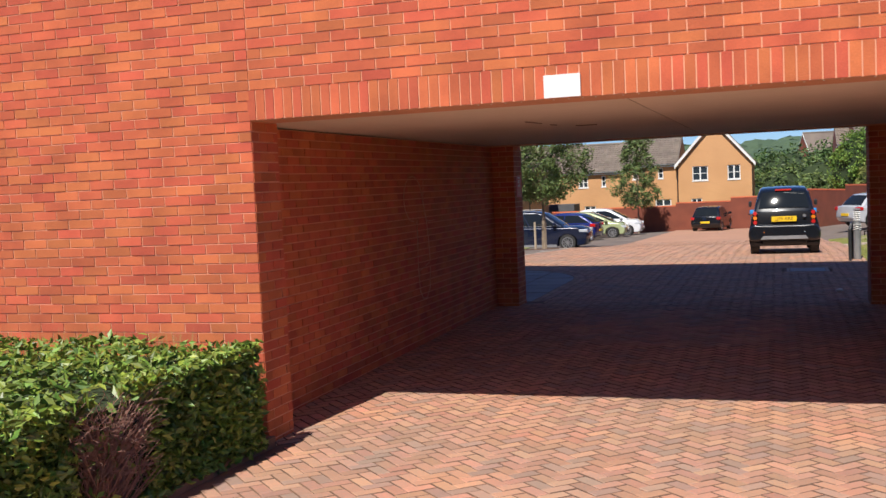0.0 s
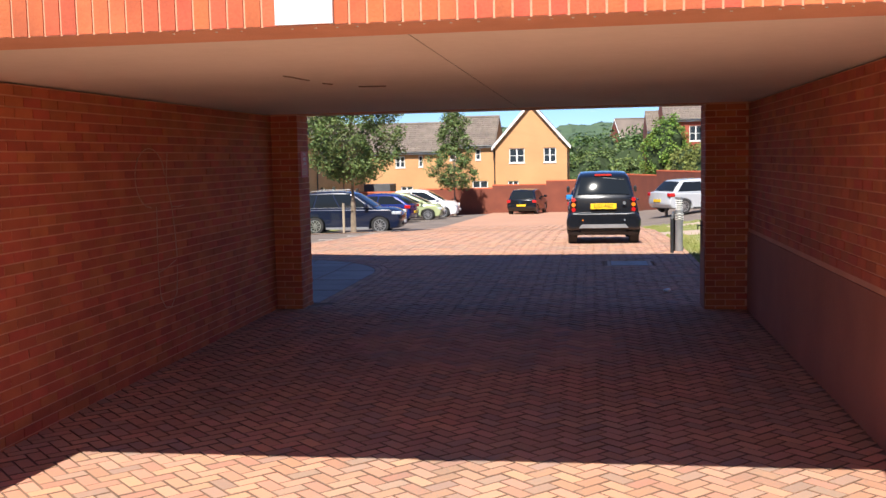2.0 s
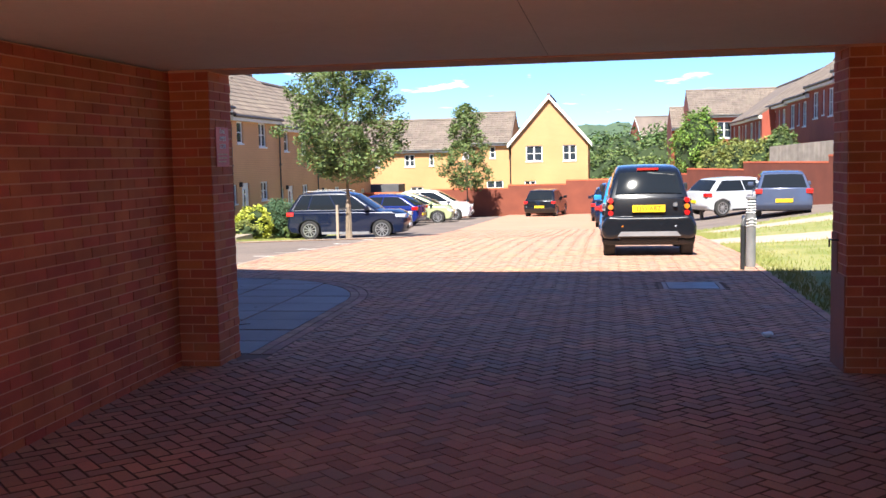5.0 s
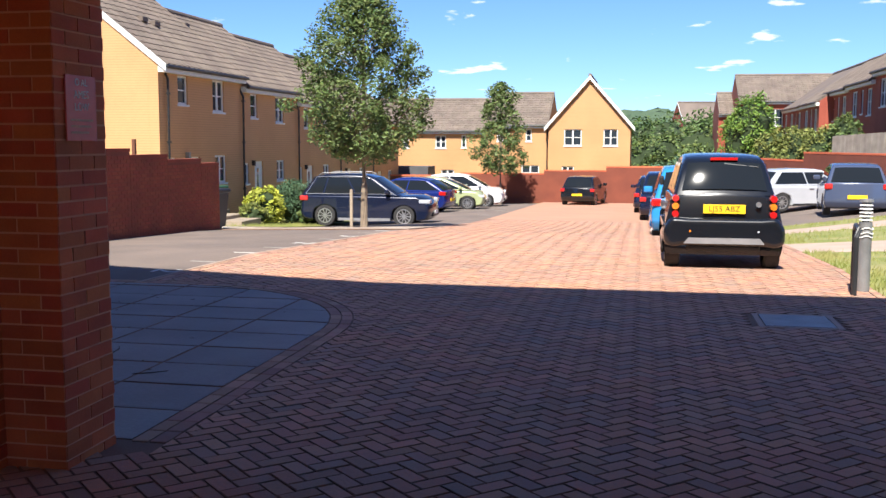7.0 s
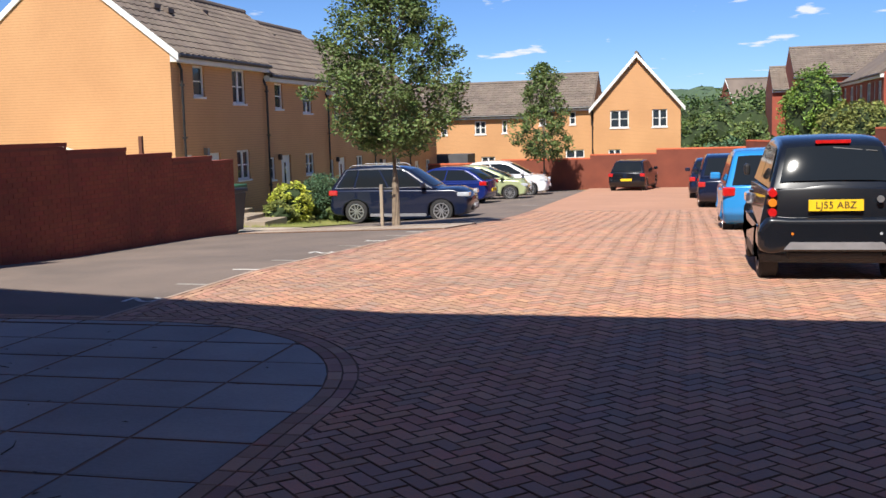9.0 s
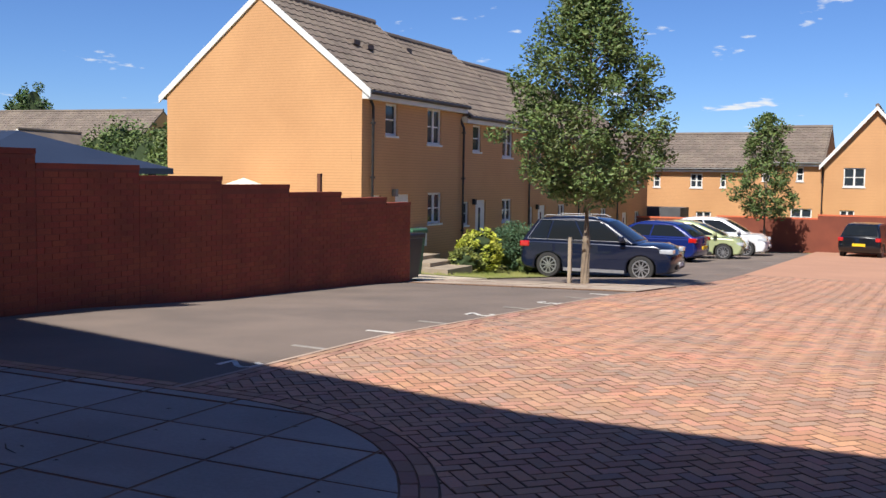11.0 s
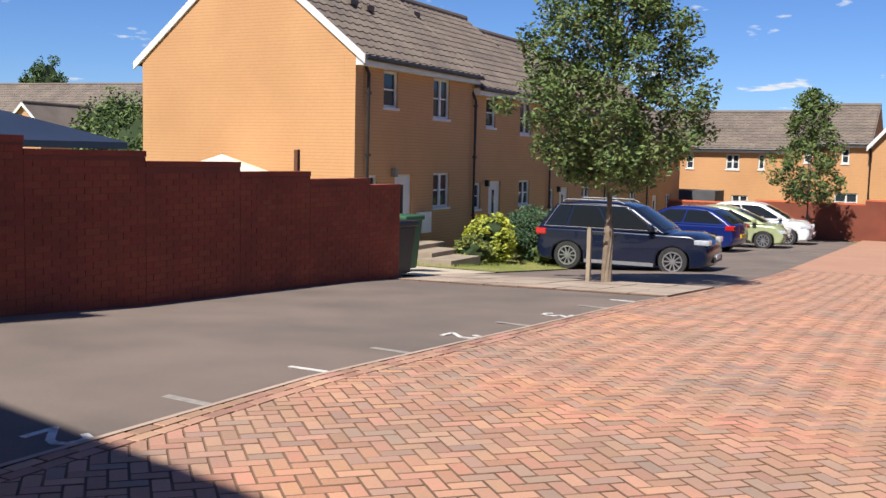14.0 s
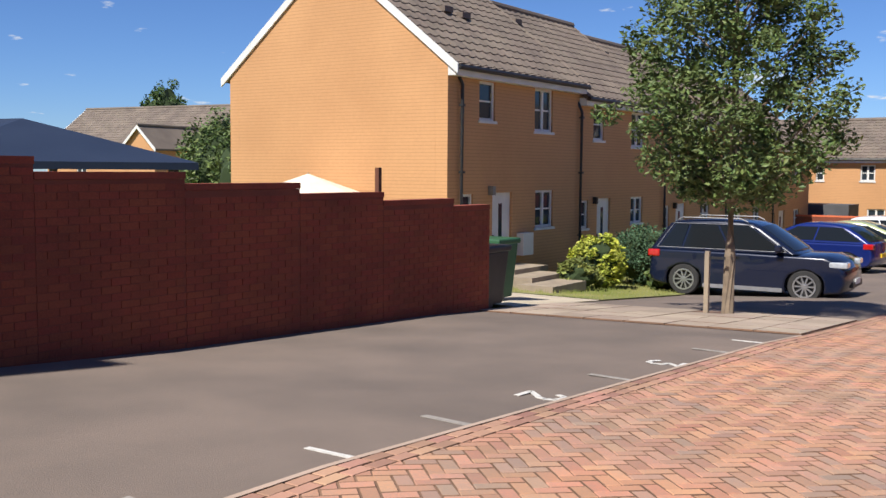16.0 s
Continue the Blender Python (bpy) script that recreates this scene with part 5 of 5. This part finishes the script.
# hedge before the front wall with a dead twiggy patch
hg = thing("hedge", "clipped glossy green hedge with a brown dead patch", "hedge")
rng = random.Random(5)
HX0, HX1, HY_0, HY_1, HZ0, HZ1 = -6.2, -2.08, 3.6, 7.15, -0.6, 0.20
# dark box within the leaves, its colour gives the hedge's inner shade
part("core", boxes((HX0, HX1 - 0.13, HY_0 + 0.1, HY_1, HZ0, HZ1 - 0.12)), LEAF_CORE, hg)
lf = Heap()
for _ in range(22000):
    f = rng.random()
    y = rng.uniform(HY_0, HY_1)
    if f < 0.52:
        x, z = HX1 - 0.02 - abs(rng.gauss(0, 0.07)), rng.uniform(HZ0 + 0.03, HZ1)
    else:
        x, z = rng.uniform(HX0, HX1), HZ1 - abs(rng.gauss(0, 0.06)) + 0.03
    dead = x > HX1 - 0.5 and (y - 5.45) ** 2 / 0.14 + (z + 0.22) ** 2 / 0.2 < 1
    if dead and rng.random() < 0.93:
        continue
    k = 0.05 * noise.noise(Vector((x * 2.5, y * 2.5, z * 2.5)))
    leaves(lf, (x + (k if f < 0.52 else 0), y, z + (k if f >= 0.52 else 0)), 0.02, 1, 0.04, rng)
lf.done("foliage", mat("hedge_leaf", (0.20, 0.27, 0.035), (0.09, 0.15, 0.025), 2.5, 40, 0.45, vary="island", spread=0.5, bump=0), hg)
tw = Heap()
for k in range(260):
    y0, x0 = 5.45 + rng.gauss(0, 0.06), HX1 - 0.16
    y1, z1 = 5.45 + rng.uniform(-0.36, 0.36), rng.uniform(-0.35, 0.14)
    m = (y0 + (y1 - y0) * 0.3, z1 - 0.22)
    tube_into(tw, [(x0, y0, -0.6), (x0 + 0.05, m[0], min(m[1], z1)), (x0 + rng.uniform(0.02, 0.2), y1, z1)], [0.008, 0.005, 0.002], 4)
    for _ in range(2):
        tube_into(tw, [(x0 + 0.08, y1, z1 - 0.05), (x0 + 0.1 + rng.uniform(-0.05, 0.12), y1 + rng.uniform(-0.1, 0.1), z1 + rng.uniform(-0.1, 0.1))], [0.003, 0.0015], 3)
tw.done("dead_twigs", TWIG, hg)
part("soil", boxes((HX0, HX1 - 0.06, HY_0, HY_1 + 0.2, -0.8, -0.545)), JOINT, kind="structure", label="dark soil bed under the hedge")
gr = Heap()
for _ in range(260):
    x, y = rng.uniform(-4.6, -2.6), rng.uniform(6.9, 7.25)
    h = rng.uniform(0.08, 0.28)
    dx = rng.uniform(-0.05, 0.05)
    gr.add([(x - 0.004, y, 0.05), (x + 0.004, y, 0.05), (x + dx, y, 0.05 + h)], [(0, 1, 2)])
gr.done("dry_grass", mat("dry_grass", (0.40, 0.30, 0.10), (0.3, 0.24, 0.08), 5, 40, 0.9), kind="stuff", label="thin dry grass stems behind the hedge", category="grass")
tf = Heap()
for _ in range(9000):
    y = rng.uniform(15.7, 37.9)
    x = rng.uniform(3.1, 8.5) if rng.random() < 0.7 else rng.uniform(3.08, 3.5)
    if 27.4 < y < 29.6 or 33.5 < y < 35.6:
        continue
    h = rng.uniform(0.03, 0.09)
    z = G(y, x)
    dx, dy = rng.uniform(-0.03, 0.03), rng.uniform(-0.03, 0.03)
    tf.add([(x - 0.008, y, z), (x + 0.008, y + 0.004, z), (x + dx, y + dy, z + h)], [(0, 1, 2)])
for _ in range(4000):
    y, x = rng.uniform(37.4, 46), rng.uniform(-12.8, -9.5)
    h = rng.uniform(0.04, 0.12)
    tf.add([(x - 0.01, y, G(y, x)), (x + 0.01, y, G(y, x)), (x + rng.uniform(-0.03, 0.03), y, G(y, x) + h)], [(0, 1, 2)])
tf.done("grass_tufts", mat("grass_blade", (0.15, 0.19, 0.035), (0.28, 0.26, 0.09), 1, 30, 0.8, bump=0), kind="stuff", label="short grass blades on the verge and lawn", category="grass")

# ---- bricks, blocks and slabs ----
BRICK_T, COURSE, PITCH = 0.065, 0.075, 0.225


def face_box(o, u, v, n, u0, u1, v0, v1, n0, n1):
    return slab_box(o, u, v, n, u0, u1, v0, v1, n0, n1)


OPEN_BOX = BOX_FACES[1:]


def brickwork(backing, o, u, n, length, z0, z1, skip, near, count, material, single, label, proud=0.006, seed=1, name="brick"):
    """Stretcher bond on a face; the bricks nearest to near are parts of the backing, the rest one mesh."""
    rng = random.Random(seed)
    found = []
    rows = int((z1 - z0) / COURSE)
    for r in range(rows):
        v0 = z0 + r * COURSE
        start = -(PITCH / 2) * (r % 2)
        for k in range(int(length / PITCH) + 2):
            a, b = start + k * PITCH + 0.005, start + (k + 1) * PITCH - 0.005
            a, b = max(a, 0.0), min(b, length)
            if b - a < 0.03 or (skip and skip((a + b) / 2, v0 + BRICK_T / 2)):
                continue
            found.append((a, b, v0))
    full = None
    if near is not None:
        target = Vector(near)
        found.sort(key=lambda f: (o + u * ((f[0] + f[1]) / 2) + UP * f[2] - target).length)
    heap = Heap()
    meshes = {}
    for i, (a, b, v0) in enumerate(found):
        p = proud + rng.uniform(-0.0015, 0.0025)
        if i < count:
            key = round(b - a, 3)
            if key not in meshes:
                me = bpy.data.meshes.new(name)
                me.from_pydata([tuple(q) for q in slab_box(Vector((0, 0, 0)), u, UP, n, 0, b - a, 0, BRICK_T, -0.01, proud)], [], OPEN_BOX)
                me.materials.append(single)
                meshes[key] = me
            ob = new(name, meshes[key])
            ob.parent = backing
            ob.location = o + u * a + UP * v0 + n * (p - proud)
        else:
            heap.add(slab_box(o, u, UP, n, a, b, v0, v0 + BRICK_T, -0.01, p), OPEN_BOX)
    if heap.v:
        heap.done("brickwork", material, backing, kind="stuff")


X, Y = Vector((1, 0, 0)), Vector((0, 1, 0))
top_course = ZS + 0.225
brickwork(FRONT, Vector((-8.5 + 0.0, YF, 0)), X, -Y, 6.29, -0.665, 4.2, None, (-3, YF, 0.6), 300, BRICK, BRICK_O, "", seed=1)
brickwork(FRONT, Vector((XL + 0.005, YF, 0)), X, -Y, 6.0, ZS + 0.225 - 0.0, 4.2, None, (0, 0, 0), 0, BRICK, BRICK_O, "", seed=2)
brickwork(FRONT, Vector((XF, YF, 0)), X, -Y, 2.2, -0.665, ZS + 0.2, None, (0, 0, 0), 0, BRICK, BRICK_O, "", seed=3)
ob_mesh = bpy.data.meshes.new("lintel_brick")
ob_mesh.from_pydata([tuple(q) for q in slab_box(Vector((0, 0, 0)), X, UP, -Y, 0, BRICK_T, 0, 0.215, -0.02, 0.007)], [], OPEN_BOX)
ob_mesh.materials.append(BRICK_O)
for k in range(67):
    ob = new("lintel_brick", ob_mesh)
    ob.parent = FRONT
    ob.location = (XL - 0.02 + k * 0.075 + 0.005, YF, ZS + 0.004)
# jamb returns of the front opening and the two rear piers
for bk, x, n, y0, y1 in ((FRONT, XL, X, YF, YF + 0.4), (FRONT, XF, -X, YF, YF + 0.4), (REAR, XL, X, YB - 0.46, YB), (REAR, XR, -X, YB - 0.46, YB)):
    brickwork(bk, Vector((x, y0, 0)), Y, n, y1 - y0, -0.665, ZS, None, None, 0, BRICK, BRICK_O, "", seed=int(10 + y0), proud=0.004)
brickwork(REAR, Vector((WL, YB - 0.46, 0)), X, -Y, XL - WL, -0.665, ZS, None, None, 0, BRICK, BRICK_O, "", seed=21, proud=0.004)
brickwork(REAR, Vector((XR, YB - 0.46, 0)), X, -Y, WR - XR, -0.665, ZS, None, None, 0, BRICK, BRICK_O, "", seed=22, proud=0.004)
brickwork(WEST, Vector((WL, YF + 0.4, 0)), Y, X, YB - YF - 0.86, -0.665, ZS, None, (WL, 9.3, 0.7), 300, BRICK, BRICK_O, "", seed=4, proud=0.005)
brickwork(EAST, Vector((WR, YF + 0.4, 0)), Y, -X, YB - YF - 0.86, -0.665, ZS, lambda a, z: z < 0.36 - 0.0 * a, (WR, 9.3, 0.7), 300, BRICK, BRICK_O, "", seed=5, proud=0.005)
RENDER = mat("red_render", (0.40, 0.15, 0.09), (0.33, 0.115, 0.07), 1.6, 60, 0.9)
part("plinth", boxes((WR - 0.012, WR - 0.001, YF + 0.41, YB - 0.47, -0.7, 0.34)), RENDER, EAST)
for (y0, y1, z) in ((YB - 0.45, YB - 0.2, 0.15), (YB - 0.2, YB - 0.01, 0.45)):
    part("plinth", boxes((XR - 0.012, XR - 0.0045, y0, y1, -0.7, z)), RENDER, REAR)
# the stepped garden wall
for i, (a, b, z) in enumerate(STEPS[1:]):
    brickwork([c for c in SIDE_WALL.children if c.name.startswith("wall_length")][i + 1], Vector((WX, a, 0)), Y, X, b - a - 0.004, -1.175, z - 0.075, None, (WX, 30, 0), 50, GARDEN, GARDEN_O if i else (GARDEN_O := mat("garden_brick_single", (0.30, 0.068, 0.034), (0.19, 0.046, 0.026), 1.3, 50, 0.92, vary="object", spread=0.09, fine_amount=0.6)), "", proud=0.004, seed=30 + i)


# block paving: herringbone at 45 degrees with straight and curved border courses
def clip(polygon, inside, cross):
    out = []
    for i, p in enumerate(polygon):
        q = polygon[(i + 1) % len(polygon)]
        a, b = inside(p), inside(q)
        if a:
            out.append(p)
        if a != b:
            out.append(cross(p, q))
    return out


def half_plane(polygon, px, py, nx, ny):
    """Keeps the side to which n points."""
    d = lambda p: (p[0] - px) * nx + (p[1] - py) * ny
    return clip(polygon, lambda p: d(p) >= 0, lambda p, q: tuple(p[i] + (q[i] - p[i]) * d(p) / (d(p) - d(q)) for i in (0, 1)))


AX, AY, AR = -4.6, 18.75, 2.45


def in_apron(x, y, grow=0.0):
    if x > AX + AR + grow or y < YB - 0.1 or y > AY + AR + grow:
        return False
    if x > AX and y > AY:
        return math.hypot(x - AX, y - AY) < AR + grow
    return True


def block_solid(heap, pts, z=None, rng=random, gap=0.0):
    dz = rng.uniform(-0.002, 0.002)
    cx, cy = sum(p[0] for p in pts) / len(pts), sum(p[1] for p in pts) / len(pts)
    n = len(pts)
    ins = [(p[0] + (cx - p[0]) * 0.04, p[1] + (cy - p[1]) * 0.07) for p in pts]
    v = [(*p, G(p[1]) + dz) for p in ins] + [(*p, G(p[1]) + dz - 0.004) for p in pts] + [(*p, G(p[1]) - 0.027) for p in pts]
    f = [tuple(range(n))]
    for i in range(n):
        j = (i + 1) % n
        f.append((i, n + i, n + j, j))
        f.append((n + i, 2 * n + i, 2 * n + j, n + j))
    heap.add(v, f)


rng = random.Random(9)
S = 0.1
c45 = math.sqrt(0.5)
pav, singles = Heap(), []
for i in range(-460, 460):
    for j in range(-460, 460):
        m = (i - j) % 4
        if m not in (0, 3):
            continue
        wd, ht = (2, 1) if m == 0 else (1, 2)
        cu_, cv_ = (i + wd / 2) * S, (j + ht / 2) * S
        x, y = (cu_ - cv_) * c45 - 1.0, (cu_ + cv_) * c45 + 16.0
        if not (KX(y) + 0.08 < x < 3.07 and -2.9 < y < 43.9) or in_apron(x, y, 0.10) or (y < 7.4 and x < -2.0) or (YF < y < YB and not WL < x < WR):
            continue
        if abs(x - 1.95) < 0.38 and abs(y - 20.17) < 0.38:
            continue
        g = 0.0045
        cs = [(i * S + g, j * S + g), ((i + wd) * S - g, j * S + g), ((i + wd) * S - g, (j + ht) * S - g), (i * S + g, (j + ht) * S - g)]
        pts = [((a - b) * c45 - 1.0, (a + b) * c45 + 16.0) for a, b in cs]
        edge = False
        if y > 21.3 and x < KX(y) + 0.40:
            pts = half_plane(pts, KX(y) + 0.212, y, 1, -0.045)
            edge = True
        if x > 2.86 and y > YB:
            pts = half_plane(pts, 2.996, 0, -1, 0)
            edge = True
        if YB - 0.2 < y < AY + AR + 0.45 and x < AX + AR + 0.45:
            edge = True
            q = AR + 0.222
            if y <= AY:
                pts = half_plane(pts, AX + q, 0, 1, 0)
            elif x <= AX:
                pts = half_plane(pts, 0, AY + q, 0, 1)
            else:
                a = math.atan2(y - AY, x - AX)
                pts = half_plane(pts, AX + q * math.cos(a), AY + q * math.sin(a), math.cos(a), math.sin(a))
        if len(pts) < 3:
            continue
        if not edge and math.hypot(x - 0.3, y - 13.2) < 1.42:
            singles.append((m, pts))
        else:
            block_solid(pav, pts, rng=rng)

kinds = {}
for m, pts in singles[:300]:
    if m not in kinds:
        h = Heap()
        x0, y0 = pts[0]
        loc = [(a - x0, b - y0) for a, b in pts]
        n = 4
        h.add([(*p, 0.0) for p in loc] + [(*p, -0.02) for p in loc], [(0, 1, 2, 3)] + [(k, 4 + k, 4 + (k + 1) % 4, (k + 1) % 4) for k in range(4)])
        me = bpy.data.meshes.new("paving_block")
        me.from_pydata(h.v, [], h.f)
        me.materials.append(PAVER_O)
        kinds[m] = me
    ob = new("paving_block", kinds[m])
    ob.parent = BED
    ob.location = (*pts[0], G(pts[0][1]) + rng.uniform(-0.002, 0.002))
for m, pts in singles[300:]:
    block_solid(pav, pts, rng=rng)
pav.done("paving_blocks", PAVER, BED, kind="stuff", side=JOINT)
# straight border courses beside the tarmac, kerb edging, right-hand border
bd = Heap()
for row in (0, 1):
    y = 21.35 + row * 0.1
    while y < 43.6:
        x0 = KX(y) + 0.004 + row * 0.103
        block_solid(bd, [(x0 + 0.004, y + 0.004), (x0 + 0.096, y + 0.004), (x0 + 0.096, y + 0.197), (x0 + 0.004, y + 0.197)], rng=rng)
        y += 0.2015
y = 15.6
while y < 43.6:
    block_solid(bd, [(3.0 + 0.004, y), (3.1 - 0.004, y), (3.1 - 0.004, y + 0.194), (3.0 + 0.004, y + 0.194)], rng=rng)
    y += 0.2015
for ring in (0, 1):
    r0 = AR + 0.01 + ring * 0.105
    y = YB + 0.05
    while y < AY - 0.1:
        block_solid(bd, [(AX + r0, y), (AX + r0 + 0.097, y), (AX + r0 + 0.097, y + 0.195), (AX + r0, y + 0.195)], rng=rng)
        y += 0.2015
    n = int(r0 * math.pi / 2 / 0.205)
    for k in range(n):
        a0, a1 = math.pi / 2 * k / n + 0.002, math.pi / 2 * (k + 1) / n - 0.002
        block_solid(bd, [(AX + q * math.cos(a), AY + q * math.sin(a)) for q, a in ((r0, a0), (r0 + 0.097, a0), (r0 + 0.097, a1), (r0, a1))], rng=rng)
    x = AX
    while x > -9.2:
        block_solid(bd, [(x - 0.195, AY + r0), (x, AY + r0), (x, AY + r0 + 0.097), (x - 0.195, AY + r0 + 0.097)], rng=rng)
        x -= 0.2015
bd.done("border_blocks", mat("border_block", (0.42, 0.235, 0.16), (0.33, 0.185, 0.13), 0.6, 80, 0.85, vary="island", spread=0.25), BED, kind="stuff", side=JOINT)
bm = bmesh.new()
strip = [[bm.verts.new((KX(y) + dx, y, G(y) + 0.004)) for dx in (-0.045, 0.0)] for y in (21.25, 24.3, 31.5, 32.75)]
for a, b in zip(strip, strip[1:]):
    bm.faces.new((a[0], a[1], b[1], b[0]))
part("kerb", bm, KERB, kind="structure", label="thin concrete edging between tarmac and blocks")
# pale slabs round the street tree and before the bays
for i in range(8):
    for j in range(5):
        x0, y0 = -9.38 + i * 0.595, 32.79 + j * 0.63
        if abs(x0 + 0.3 + 6.45) < 0.3 and abs(y0 + 0.3 - 35.5) < 0.32:
            continue
        h = Heap()
        pts = [(x0 + 0.01, y0 + 0.01), (x0 + 0.585, y0 + 0.01), (x0 + 0.585, y0 + 0.62), (x0 + 0.01, y0 + 0.62)]
        dz = rng.uniform(-0.003, 0.003)
        h.add([(a, b, G(b, a) + 0.016 + dz) for a, b in pts] + [(a, b, G(b, a) - 0.03) for a, b in pts], [(0, 1, 2, 3), (0, 4, 5, 1), (1, 5, 6, 2), (2, 6, 7, 3), (3, 7, 4, 0)])
        h.done("slab", PALE_SLAB, REAR_BED, side=JOINT)
# concrete slabs
SX, SY = 0.785, 0.605
for i in range(14):
    for j in range(11):
        x1, y0 = -2.10 - i * SX, YB + 0.065 + j * SY
        x0, y1 = x1 - SX, y0 + SY
        g = 0.012
        pg = [(x0 + g, y0 + g), (x1 - g, y0 + g), (x1 - g, y1 - g), (x0 + g, y1 - g)]
        pg = half_plane(pg, 0, AY + AR - 0.01, 0, -1)
        for k in range(13):
            a = math.pi / 2 * k / 12
            pg = half_plane(pg, AX + (AR - 0.005) * math.cos(a), AY + (AR - 0.005) * math.sin(a), -math.cos(a), -math.sin(a)) if len(pg) > 2 else pg
        if len(pg) < 3 or x1 < -9.4:
            continue
        h = Heap()
        block_solid(h, pg, rng=rng)
        h.done("slab", SLAB, SLAB_BED, side=JOINT)
# leaf litter on the slabs
rng = random.Random(31)
lit = Heap()
for _ in range(70):
    x, y = rng.uniform(-7.5, -2.3), rng.uniform(15.8, 21.0)
    if not in_apron(x, y, -0.2):
        continue
    a, r = rng.uniform(0, math.tau), rng.uniform(0.012, 0.03)
    u, v = Vector((math.cos(a), math.sin(a), 0)) * r, Vector((-math.sin(a), math.cos(a), 0)) * r * 0.5
    p = Vector((x, y, G(y) + 0.004))
    lit.add([p - u, p + v + UP * 0.004, p + u, p - v + UP * 0.003], [(0, 1, 2), (0, 2, 3)])
for k in range(5):
    x, y, a = -2.9 - 0.5 * k, 17.0 + 0.63 * k, 0.4 + 1.3 * k
    tube_into(lit, [(x, y, G(y) + 0.005), (x + 0.12 * math.cos(a), y + 0.12 * math.sin(a), G(y) + 0.007), (x + 0.24 * math.cos(a + 0.2), y + 0.24 * math.sin(a + 0.2), G(y) + 0.005)], [0.004, 0.004, 0.002], 4)
lit.done("leaf_litter", mat("dead_leaf", (0.05, 0.035, 0.025), (0.09, 0.06, 0.035), 8, 60, 0.9), kind="stuff", label="dark dead leaves and twigs on the slabs", category="leaf litter")
